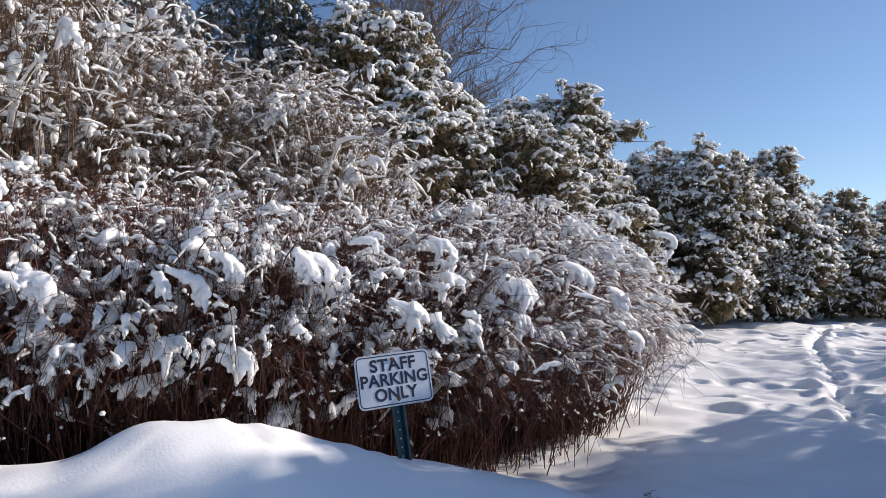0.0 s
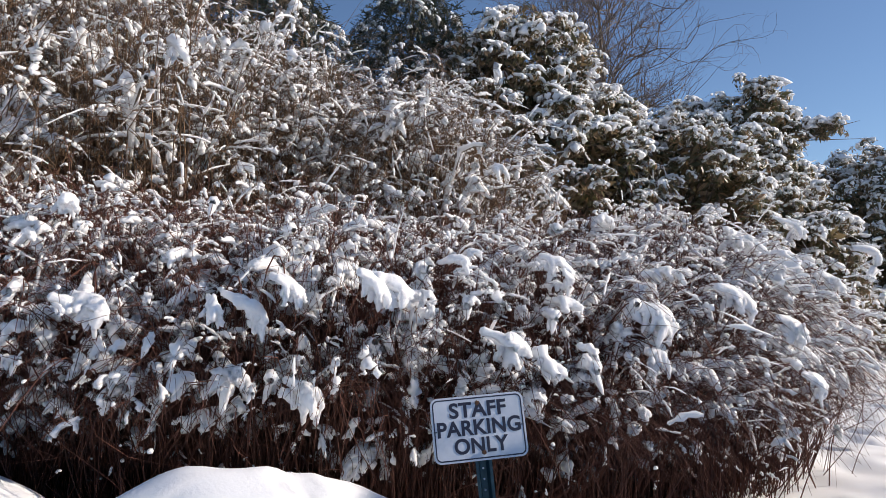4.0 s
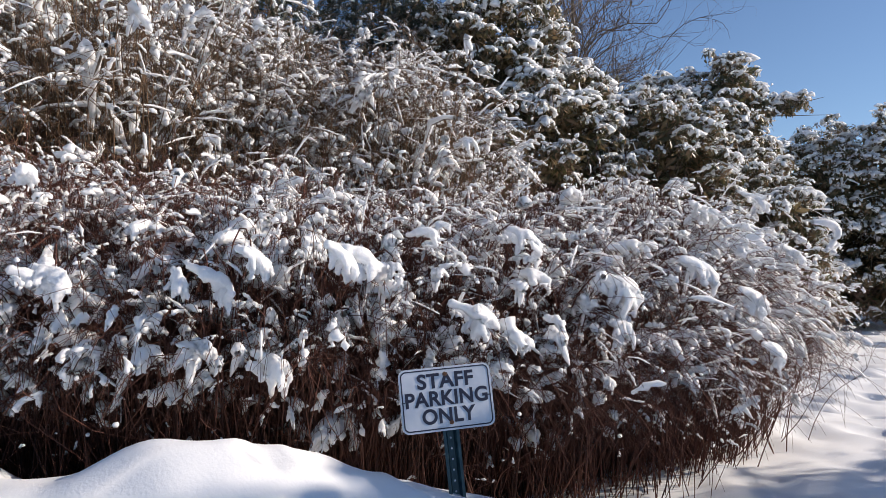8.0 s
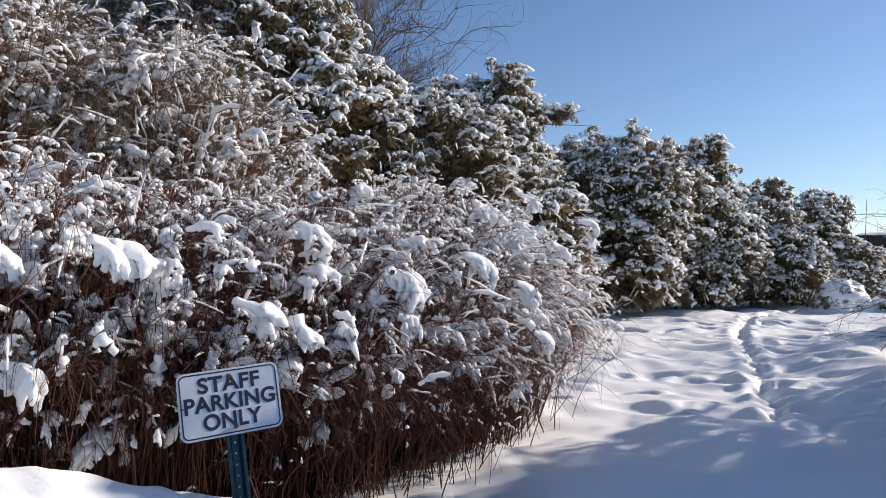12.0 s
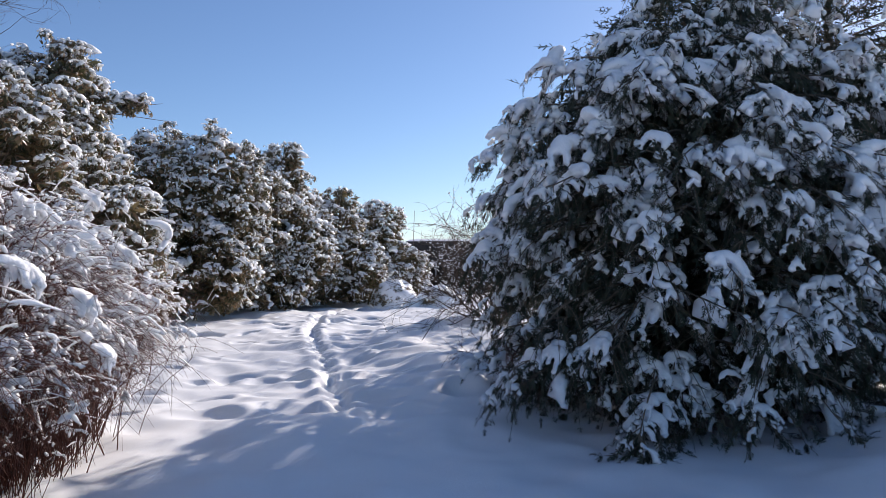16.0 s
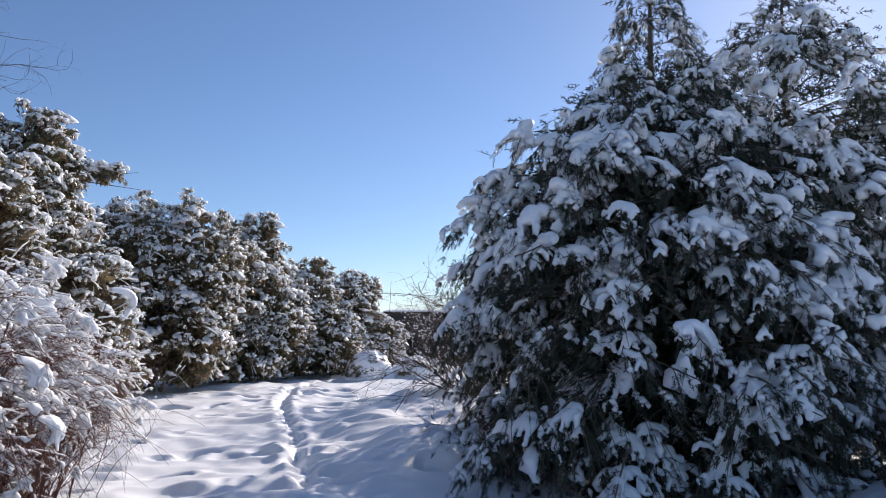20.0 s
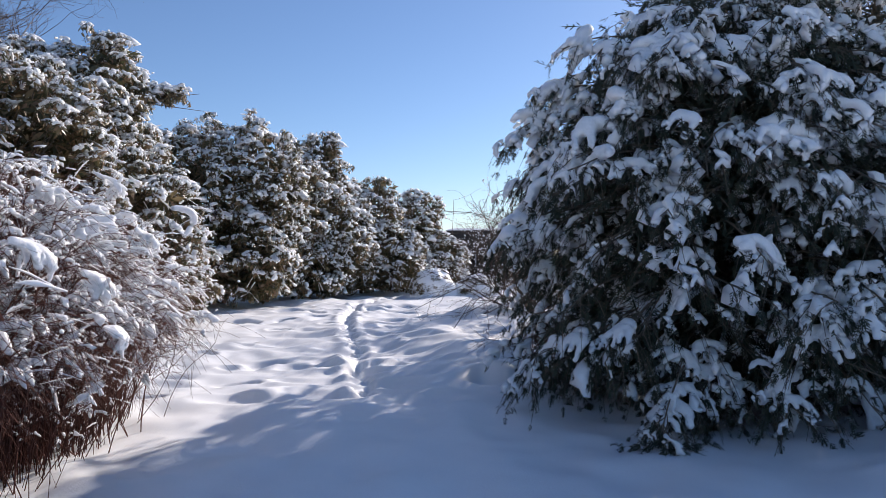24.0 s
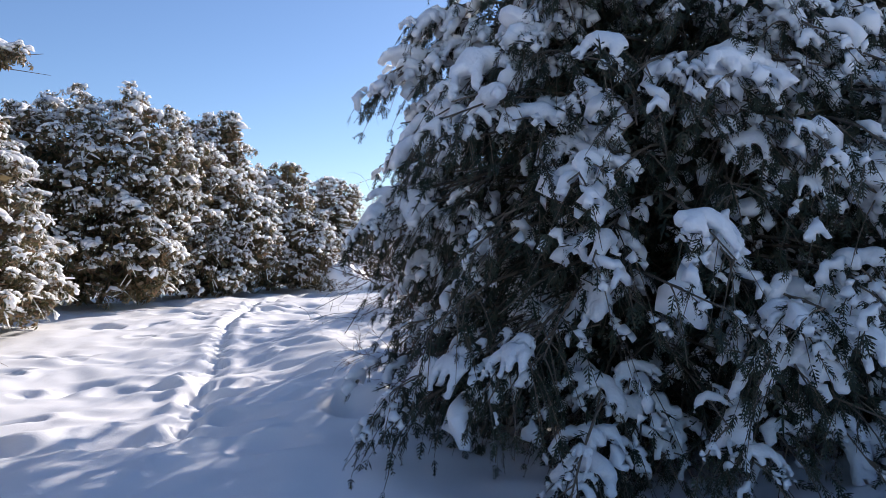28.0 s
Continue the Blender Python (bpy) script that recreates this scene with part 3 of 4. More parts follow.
# the heaviest clumps, each on a cane of its own: place, length, width, height, way, shrub
HEAVY = [
    ((-2.94, 1.92, 1.66), 0.19, 0.15, 0.16, 40, 1), ((-2.97, 2.19, 1.60), 0.07, 0.06, 0.10, 50, 2), ((-2.70, 2.53, 1.36), 0.21, 0.13, 0.17, 60, 2), ((-2.62, 2.78, 1.22), 0.13, 0.09, 0.13, 60, 2),
    ((-2.49, 3.62, 1.50), 0.20, 0.13, 0.22, 60, 3), ((-2.42, 3.50, 1.25), 0.10, 0.08, 0.15, 60, 3), ((-2.70, 6.06, 2.20), 0.24, 0.10, 0.11, 70, 4), ((-2.71, 5.11, 2.06), 0.25, 0.12, 0.15, 75, 4),
    ((-1.97, 4.58, 1.08), 0.13, 0.09, 0.13, 60, 4), ((-2.25, 5.52, 1.06), 0.12, 0.09, 0.12, 60, 4), ((-3.25, 1.62, 1.12), 0.17, 0.11, 0.19, 40, 1), ((-3.39, 1.33, 1.22), 0.08, 0.07, 0.09, 40, 1),
    ((-2.47, 3.42, 0.93), 0.07, 0.05, 0.09, 60, 3), ((-2.30, 4.20, 1.62), 0.20, 0.12, 0.17, 60, 3), ((-2.18, 4.75, 1.42), 0.18, 0.10, 0.16, 65, 4), ((-3.75, 0.75, 1.55), 0.18, 0.13, 0.16, 30, 0),
    ((-3.30, 1.30, 1.56), 0.16, 0.12, 0.16, 40, 1), ((-3.15, 1.45, 1.66), 0.13, 0.10, 0.12, 40, 1), ((-2.35, 5.9, 1.75), 0.18, 0.10, 0.14, 70, 5), ((-2.85, 3.1, 1.80), 0.16, 0.12, 0.14, 50, 2),
]
for place, length, width, height, way, which in HEAVY:
    p, a = np.array(place), radians(way)
    ob = hedge[which]
    foot = p + [-0.55 * math.sin(a) - 0.25, 0.1, 0]
    foot[2] = float(ground_height(foot[:2])) - 0.03
    line = bezier(foot[None], (foot + [0, 0, 1.1 * p[2]])[None], (p + [-0.1, 0.05, 0.25])[None], p[None], 9)
    part("cane", tubes(line, np.linspace(0.006, 0.003, 9)[None], 5), CANE, ob)
    add_clump(ob, p + [0, 0, 0.02], (math.cos(a), math.sin(a), -0.35), (length * 0.7, width * 1.0, height * 0.85), DRAPES[RNG.integers(len(DRAPES))])
    for turn in (1.1, -0.9):
        add_clump(ob, p + RNG.normal(0, 0.45, 3) * [width, width, 0.5 * height], (math.cos(a + turn), math.sin(a + turn), -0.45), (length * 0.6, width * 0.75, height * 0.78), DRAPES[RNG.integers(len(DRAPES))])
# a curled tip with snow along it at the hedge end
s = np.linspace(0, 1, 12)
curl = np.stack([-2.60 + 0.16 * np.sin(s * 2.6), 7.15 + 0.2 * np.sin(s * 2.6), 2.06 - 0.30 * s**1.7 + 0.03 * np.sin(s * 3)], 1)
part("cane", tubes(np.concatenate([[(-2.9, 6.9, 0.0), (-2.8, 7.0, 1.2)], curl])[None], np.full((1, 14), 0.004), 5), CANE, hedge[5], "curled cane tip")
part("snow_curl", tubes((curl + [0, 0, 0.025])[None], (0.042 * np.sin(np.linspace(0.35, 2.9, 12)) ** 0.5)[None], 10), CLUMP_SNOW, hedge[5], "thick curl of snow on a bent tip")

# the taller shrubs behind: centre, width, height of the widest part, top
TALL = [(-7.0, 0.2, 1.8, 2.6, 4.6), (-6.9, 1.9, 1.75, 2.5, 4.2), (-6.7, 3.3, 1.4, 2.2, 3.5), (-5.9, 4.55, 1.35, 1.9, 3.25), (-8.6, 1.2, 1.8, 3.2, 5.3)]
for x, y, width, mid, top in TALL:
    a = np.arange(40) * 2 * np.pi / 40
    outs = np.stack([np.cos(a), np.sin(a), 0 * a], 1)
    ridge_line = np.array([x, y, 0.0]) + outs * 0.3
    facing = outs @ np.array([0.8, -0.6, 0]) > -0.45
    arching_shrub("tall_shrub", "tall tan-twigged leafless shrub laced with sunlit snow", "tall shrubs behind the hedge", ridge_line[facing], outs[facing], width, mid, top, 560, 4600, TAN_CANE, 220, 1150, 55, thick=0.0045, rope=0.025, theta=(-15, 105), fan=1.0, limbs=16, low_snow=0.5, clump_size=0.09, beads=700, lump=0.024, keep_off=0.3, hanging=0.1, wob=0.06, wild=1.3, twig=0.8)


# ---- broadleaf evergreens ----
def shell(blobs, n, seed):
    """Points on the skin of a union of ellipsoids, with their outward directions."""
    blobs = np.array(blobs, float)
    area = blobs[:, 3] * blobs[:, 4] + blobs[:, 5] * (blobs[:, 3] + blobs[:, 4])
    pick = RNG.choice(len(blobs), n, p=area / area.sum())
    d = unit(RNG.normal(0, 1, (n, 3)))
    lump = np.array([noise.noise(Vector(v * 2.1) + Vector((seed, k, 0))) for v, k in zip(d, pick)])
    p = blobs[pick, :3] + d * ((1 - 0.3 * RNG.beta(1.0, 2.0, n)) * (1 + 0.2 * lump))[:, None] * blobs[pick, 3:]
    ok = np.ones(n, bool)
    for k, b in enumerate(blobs):
        ok &= ~(((((p - b[:3]) / b[3:]) ** 2).sum(1) < 0.6) & (pick != k))
    return p[ok], unit(d[ok] / blobs[pick[ok], 3:])


def evergreen(name, foot, blobs, boughs, label, group, seed, leaf=0.13, size=0.42, snow=1.6, branch=None, near_by=False):
    """A crown of many small boughs, each a cap of leaf whorls with snow on its top."""
    x, y = foot
    g = float(ground_height((x, y)))
    b = np.array(blobs, float)
    c, out = shell(blobs, boughs, seed)
    low = c[:, 2] > g + 0.2
    c, out = c[low], out[low]
    ob = thing(name, (x, y, g), label, "tree", group)
    r = size * RNG.lognormal(0, 0.28, len(c))
    # leaf whorls over each cap
    per = 8
    d = unit(RNG.normal(0, 1, (len(c), per, 3)) + 0.75 * out[:, None] + [0, 0, 0.35])
    p = (c[:, None] + d * r[:, None, None] * [1, 1, 0.62] * RNG.uniform(0.7, 1.08, (len(c), per, 1))).reshape(-1, 3)
    d = d.reshape(-1, 3)
    own = np.repeat(np.arange(len(c)), per)
    ok = p[:, 2] > ground_height(p[:, :2]) + 0.06
    p, d, own = p[ok], d[ok], own[ok]
    axis = unit(d + [0, 0, 0.5] + RNG.normal(0, 0.25, p.shape))
    part("crown", stamp_some(ROSETTES, p, unit(np.cross(axis, RNG.normal(0, 1, p.shape))), leaf * RNG.uniform(0.8, 1.3, len(p)), axis), LEAF, ob, "drooping green and bronze leathery leaves", kind="stuff")
    # shaded leaves deep inside
    m = RNG.integers(len(c), size=2 * len(c))
    near = np.argmin((((c[m][:, None] - b[None, :, :3]) / b[None, :, 3:]) ** 2).sum(-1), 1)
    inner = c[m] + (b[near, :3] - c[m]) * RNG.uniform(0.12, 0.5, (len(m), 1)) + RNG.normal(0, 0.15, (len(m), 3))
    inner = inner[inner[:, 2] > g + 0.15]
    part("inner_leaves", stamp_some(ROSETTES, inner, unit(RNG.normal(0, 1, inner.shape)), leaf * 2.0 * RNG.uniform(0.8, 1.2, len(inner)), unit(RNG.normal(0, 0.6, inner.shape) + [0, 0, 1])), LEAF, ob, "shaded leaves inside the crown", kind="stuff")
    # fine twigs that show between the caps, some with snow along them
    nt = 2 * len(c)
    k = RNG.integers(len(c), size=nt)
    w = unit(out[k] * 0.8 + RNG.normal(0, 0.8, (nt, 3)))
    s = np.linspace(0, 1, 4)[None, :, None]
    tw = c[k][:, None] + w[:, None] * (RNG.uniform(0.15, 0.55, nt)[:, None, None] * (1.4 * s - 0.5)) - np.array([0, 0, 0.12]) * s**2
    tw = tw[tw[..., 2].min(1) > g + 0.12]
    part("twigwork", tubes(tw, np.array([0.007, 0.006, 0.004, 0.003])[None] * np.ones((len(tw), 1))), TWIG, ob, "thin brown twigs", kind="stuff")
    ts = tw[RNG.random(len(tw)) < 0.45]
    part("twig_snow", snow_ropes(ts[:, 1:], 0.018 * RNG.lognormal(0, 0.3, len(ts)), 4), CLUMP_SNOW, ob, "snow along thin twigs", kind="stuff")
    # pillows of snow on the whorls that see the sky, and one larger over some caps
    load = np.clip(RNG.normal(0.8, 0.3, len(c)), 0.1, 1.2)
    up = (d[:, 2] > -0.35) & (RNG.random(len(p)) < snow * load[own] * np.clip(0.5 + 0.8 * d[:, 2], 0, 1) * np.where(out[own, 2] > -0.35, 1, 0.35))
    q, o = p[up], d[up]
    s = leaf * (0.88 if near_by else 1.15) * RNG.lognormal(0, 0.3, len(q)) * (0.7 + 0.4 * load[own[up]])
    tilt = unit(o * 0.45 + [0, 0, 1.0])
    way = unit(np.cross(tilt, RNG.normal(0, 1, o.shape)))
    caps = (RNG.random(len(c)) < 0.4 * load) & (out[:, 2] > -0.3)
    cq = c[caps] + [0, 0, 1] * (0.55 * r[caps])[:, None]
    ct = unit(out[caps] * 0.5 + [0, 0, 1.0])
    cw = unit(np.cross(ct, RNG.normal(0, 1, ct.shape)))
    cs = r[caps] * RNG.uniform(0.45, 0.8, len(cq))
    data = joined([stamp_some(SMALL_DRAPES if near_by else TINY_DRAPES, q + [0, 0, 0.15 * leaf], way, np.stack([s * 1.15, s, s * 1.0], 1), tilt), stamp_some(SMALL_DRAPES, cq, cw, np.stack([cs, cs * 0.8, cs * 0.7], 1), ct)])
    part("snow_cover", data, CLUMP_SNOW, ob, "pillows of snow on the leaf whorls", kind="stuff")
    # trunks and limbs
    for k in range(4):
        t = b[k % len(b), :3] + RNG.normal(0, 0.25, 3) * b[k % len(b), 3:]
        f = np.array([x, y, g]) + np.append(RNG.normal(0, 0.25, 2), -0.05)
        s = np.linspace(0, 1, 7)[:, None]
        line = f * (1 - s) + t * s + np.sin(s * 3.1) * RNG.normal(0, 0.18, 3)
        part("trunk", tubes(line[None], np.linspace(0.075, 0.025, 7)[None], 7), BARK, ob)
    nb = min(len(c), 420)
    m = RNG.choice(len(c), nb, replace=False)
    near = np.argmin((((c[m][:, None] - b[None, :, :3]) / b[None, :, 3:]) ** 2).sum(-1), 1)
    stem_at = np.array([x, y, g]) * 0.25 + b[near, :3] * 0.75 - [0, 0, 0.3]
    s = np.linspace(0, 1, 6)[None, :, None]
    l = stem_at[:, None] * (1 - s) + c[m][:, None] * s + np.sin(s * 3.1) * RNG.normal(0, 0.12, (nb, 1, 3))
    part("branchwork", tubes(l, np.linspace(0.022, 0.007, 6)[None] * np.ones((nb, 1)), 4), BARK, ob, "bare inner branches", kind="stuff")
    if branch is not None:
        s = np.linspace(0, 1, 7)[:, None]
        l = np.array(branch[0]) * (1 - s) + np.array(branch[1]) * s + np.sin(s * 3.1) * np.array([0, 0, 0.12])
        part("limb", tubes(l[None], np.linspace(0.085, 0.04, 7)[None], 7), BARK, ob, "bare grey limb reaching out of the crown")
        tip = np.array(branch[1])
        q = tip + np.clip(RNG.normal(0, 1, (90, 3)), -1.5, 1.5) * [0.27, 0.18, 0.12] + [0, 0, 0.06]
        o = unit(q - tip + [0, 0, 0.4])
        part("branch_leaves", stamp_some(ROSETTES, q, unit(np.cross(o, RNG.normal(0, 1, o.shape))), leaf * RNG.uniform(0.8, 1.2, len(q)), o), LEAF, ob, "leaf whorls at the limb's end", kind="stuff")
        q = q[q[:, 2] > tip[2] + 0.02]
        part("branch_snow", stamp_some(SMALL_PADS, q + [0, 0, 0.04], unit(RNG.normal(0, 1, q.shape) * [1, 1, 0.2]), leaf * RNG.lognormal(-0.1, 0.3, len(q))), CLUMP_SNOW, ob, "snow on the limb's end", kind="stuff")
        fine = np.linspace(0, 1, 5)[None, :, None]
        ends = tip + RNG.normal(0, 1, (26, 3)) * [0.35, 0.22, 0.16]
        st = l[RNG.integers(3, 7, size=26)]
        part("branchwork", tubes(st[:, None] * (1 - fine) + ends[:, None] * fine, np.linspace(0.014, 0.005, 5)[None] * np.ones((26, 1)), 3), BARK, ob, kind="stuff")
    return ob


RHODO = "tall rhododendron with bronze-green leaves under a load of snow"
EDGE = "evergreens along the garden edge"
FAR_SHRUB = "snow-dusted evergreen shrub at the far end of the row"
evergreen("rhododendron", (-7.6, 14.6), [(-7.7, 14.6, 3.1, 2.0, 1.9, 2.7), (-6.6, 15.6, 1.0, 1.6, 1.5, 1.3), (-7.1, 14.7, 5.2, 0.9, 0.9, 1.15), (-6.4, 14.0, 1.9, 1.6, 1.6, 2.0), (-8.3, 14.4, 4.8, 1.2, 1.1, 1.3)], 1300, RHODO, EDGE, 1, 0.115, 0.24, near_by=True, branch=((-7.0, 15.0, 4.3), (-5.85, 15.4, 5.15)))
evergreen("rhododendron", (-9.2, 9.6), [(-9.2, 9.4, 4.5, 1.7, 1.8, 2.5), (-7.8, 9.3, 2.6, 1.6, 1.6, 2.4), (-7.0, 11.6, 2.4, 1.6, 1.7, 2.6), (-8.2, 10.6, 4.2, 1.1, 1.1, 1.3)], 1400, RHODO, EDGE, 2, 0.115, 0.22, near_by=True)
evergreen("rhododendron", (-6.6, 21.4), [(-7.0, 21.0, 3.0, 2.4, 1.9, 2.7), (-5.5, 21.6, 3.2, 1.5, 1.7, 2.7), (-8.9, 20.2, 2.6, 1.7, 1.8, 2.4), (-5.9, 20.6, 1.4, 1.8, 1.5, 1.5), (-8.8, 18.6, 1.9, 1.7, 1.6, 2.0), (-5.0, 23.2, 2.7, 1.5, 1.5, 2.4), (-6.2, 21.0, 2.3, 1.8, 1.5, 2.6)], 2000, RHODO, EDGE, 3, 0.125, 0.25)
evergreen("rhododendron", (-4.6, 25.3), [(-4.7, 25.3, 3.4, 1.6, 1.7, 2.6), (-4.0, 25.2, 4.9, 0.7, 0.7, 1.2), (-3.6, 25.0, 1.9, 1.5, 1.5, 2.0), (-4.6, 23.6, 0.9, 1.6, 1.5, 1.3), (-3.5, 26.6, 2.3, 1.3, 1.3, 2.2), (-4.3, 24.5, 2.4, 1.4, 1.3, 2.2)], 1250, RHODO, EDGE, 4, 0.125, 0.25)
evergreen("rhododendron", (-2.7, 27.6), [(-2.6, 27.8, 2.5, 1.5, 1.4, 2.0), (-2.2, 27.7, 4.1, 0.6, 0.6, 0.7), (-1.8, 27.2, 1.4, 1.4, 1.3, 1.5), (-2.9, 26.2, 0.8, 1.4, 1.2, 1.1), (-1.7, 28.7, 1.9, 1.3, 1.2, 1.8), (-3.1, 26.9, 1.9, 1.2, 1.2, 1.9)], 800, FAR_SHRUB, EDGE, 5, 0.125, 0.25)
evergreen("rhododendron", (-0.7, 30.0), [(-0.8, 30.0, 2.2, 1.4, 1.3, 2.2), (0.3, 30.2, 1.2, 1.2, 1.2, 1.4), (-1.2, 28.7, 0.8, 1.3, 1.1, 1.1)], 600, FAR_SHRUB, EDGE, 6, 0.125, 0.25)


# ---- conifers ----
def conifer(name, foot, top, profile, boughs, label, group, per=9, clumps=120, snow=0.85, fine=8, rear=0.2, seed=0, thin_top=99.0, extra=(), droop=0.4):
    """A trunk with drooping boughs, each a fan of branchlets hung with flat sprays. profile: rows of (height, radius)."""
    x, y = foot
    g = float(ground_height((x, y)))
    ob = thing(name, (x, y, g), label, "conifer", group)
    prof = np.array(profile, float)
    s = np.linspace(0, 1, 12)
    trunk = np.stack([x + 0.05 * np.sin(7 * s), y + 0.05 * np.cos(5 * s), g - 0.1 + (top - g) * s], 1)
    part("trunk", tubes(trunk[None], np.linspace(0.13, 0.015, 12)[None], 9), BARK, ob)
    area = np.maximum(prof[:, 1], 0.25) * np.where(prof[:, 0] < 1.0, 1.6, 1.0)
    hz = np.linspace(prof[0, 0], top, 200)
    w = np.interp(hz, prof[:, 0], area)
    cum = np.cumsum(w) / w.sum()
    zt = np.interp((np.arange(boughs) + RNG.random(boughs)) / boughs, cum, hz)
    az = np.arange(boughs) * 2.39996 + RNG.normal(0, 0.25, boughs)
    back = np.cos(az - math.atan2(y, x)) > 0.25
    keep = RNG.random(boughs) < np.where(back, rear, 1.0)
    zt, az = zt[keep], az[keep]
    o = np.stack([np.cos(az), np.sin(az), 0 * az], 1)
    uneven = np.array([noise.noise(Vector((math.cos(a) * 1.5, math.sin(a) * 1.5, z * 0.9 + seed * 5.0))) for a, z in zip(az, zt)])
    rad = np.interp(zt, prof[:, 0], prof[:, 1]) * RNG.uniform(0.8, 1.05, len(zt)) * (1 + 0.24 * uneven) * (1 - 0.12 * np.cos(az - math.atan2(y, x)))
    if extra:
        tips = np.array([e[:3] for e in extra], float)
        low = tips[tips[:, 2] < 3.6]
        near_tips = np.concatenate([low, low]) + RNG.normal(0, 0.12, (2 * len(low), 3))
        tips = np.concatenate([near_tips, tips])
        d = tips - [x, y, 0]
        zt, rad = np.concatenate([zt, tips[:, 2]]), np.concatenate([rad, np.hypot(d[:, 0], d[:, 1])])
        o = np.concatenate([o, unit(d * [1, 1, 0])])
    n, added = len(zt), len(near_tips) + len(extra) if extra else 0
    # a bough rises from the trunk, levels out and hangs at its tip
    tip = np.array([x, y, 0]) + o * rad[:, None] + np.array([0, 0, 1.0]) * zt[:, None]
    fall = droop * rad * RNG.uniform(0.3, 1.0, n)
    start = np.stack([x + 0 * zt, y + 0 * zt, np.clip(zt + 0.2 * fall, g + 0.1, top - 0.03)], 1)
    up = np.array([0, 0, 1.0])
    lines = bezier(start, start + o * (0.4 * rad)[:, None] + up * (0.3 * fall)[:, None], tip - o * (0.22 * rad)[:, None] + up * (0.55 * fall)[:, None], tip, 9)
    sway = np.stack([-o[:, 1], o[:, 0], 0 * zt], 1) * (rad * RNG.normal(0, 0.22, n))[:, None]
    sway[n - added:] = 0
    lines = lines + sway[:, None] * np.linspace(0, 1, 9)[None, :, None] ** 2
    lines[..., 2] = np.maximum(lines[..., 2], ground_height(lines[..., :2]) + 0.1)
    part("branchwork", tubes(lines, (np.clip(rad, 0.5, 2.6) * 0.009)[:, None] * np.linspace(1, 0.2, 9)[None], 4), BARK, ob, "drooping bare branches", kind="stuff")
    # branchlets to both sides along the outer part
    sparse = np.where(zt > thin_top, 0.45, 1.0)
    cnt = n * per
    bi = np.repeat(np.arange(n), per)
    u = 1 - np.where(bi >= n - added, 0.3, 0.72) * RNG.random(cnt) ** 1.35
    i = np.minimum((u * 8).astype(int), 7)
    f = (u * 8 - i)[:, None]
    at = lines[bi, i] * (1 - f) + lines[bi, i + 1] * f
    tan = unit(lines[bi, i + 1] - lines[bi, i])
    side = np.stack([-o[bi, 1], o[bi, 0], 0 * u], 1)
    turn = RNG.choice((-1, 1), cnt) * RNG.uniform(0.25, 1.15, cnt)
    way = unit(tan * np.cos(turn)[:, None] + side * np.sin(turn)[:, None] + up * RNG.normal(0, 0.12, (cnt, 1)))
    le = (0.14 + 0.42 * (1 - u) * np.minimum(rad[bi], 1.6) + 0.07 * np.minimum(rad[bi], 2.0)) * RNG.uniform(0.7, 1.25, cnt)
    v = np.linspace(0, 1, 5)[None, :, None]
    shoots = at[:, None] + way[:, None] * le[:, None, None] * v - up * (le[:, None, None] * 0.75 * v**2)
    shoots[..., 2] = np.maximum(shoots[..., 2], ground_height(shoots[..., :2]) + 0.05)
    part("shootwork", tubes(shoots, np.linspace(0.006, 0.002, 5)[None] * np.ones((cnt, 1))), BARK, ob, "thin side shoots", kind="stuff")
    n3 = int(cnt * fine)
    hi, j = RNG.integers(cnt, size=n3), RNG.integers(1, 5, size=n3)
    keep = RNG.random(n3) < sparse[bi[hi]]
    hi, j = hi[keep], j[keep]
    n3 = len(hi)
    st = unit(unit(shoots[hi, j] - shoots[hi, j - 1]) + RNG.normal(0, 0.35, (n3, 3)) - up * RNG.uniform(0.1, 0.9, (n3, 1)))
    size = 0.125 * (8 / fine) ** 0.5 * RNG.uniform(0.55, 1.25, n3)
    part("foliage", stamp_some(SPRAYS, shoots[hi, j], st, np.stack([size, size * 1.0, size], 1), unit(RNG.normal(0, 0.7, (n3, 3)) + up)), NEEDLE, ob, "dark green flat drooping sprays", False, "stuff")
    n4 = n * (40 if fine > 5 else 14)
    b2, s2 = RNG.integers(n, size=n4), RNG.integers(1, 7, size=n4)
    q = lines[b2, s2] + RNG.normal(0, 0.14, (n4, 3))
    q[:, 2] = np.maximum(q[:, 2], ground_height(q[:, :2]) + 0.15)
    keep = RNG.random(n4) < sparse[b2] ** 2
    q, b2 = q[keep], b2[keep]
    st = unit(o[b2] + RNG.normal(0, 0.6, q.shape) - up * 0.4)
    part("inner_foliage", stamp_some(COARSE_SPRAYS, q, st, (0.22 if fine > 5 else 0.36) * RNG.uniform(0.7, 1.2, len(q)), unit(RNG.normal(0, 0.7, q.shape) + up)), NEEDLE, ob, "shaded sprays inside the crown", False, "stuff")
    # snow on the branchlets, in shelves: each bough has its own load
    load = np.clip(RNG.normal(0.75, 0.38, n), 0.05, 1.15)
    m = RNG.random(cnt) < snow * load[bi] * sparse[bi] * np.clip(0.45 + 0.25 * (shoots[:, 2, 2] - g), 0.45, 1)
    q, ow, l3 = shoots[m][:, 2], way[m], le[m]
    s3 = np.clip(0.29 * l3, 0.04, 0.12) * RNG.lognormal(0, 0.4, len(q)) * np.clip(0.85 + 0.06 * (q[:, 2] - g), 0.85, 1)
    data = stamp_some(SMALL_DRAPES, q + [0, 0, 0.015], unit(ow * [1, 1, 0.3] - up * 0.28), np.stack([s3 * 1.0, s3 * 1.15, s3 * 1.1], 1))
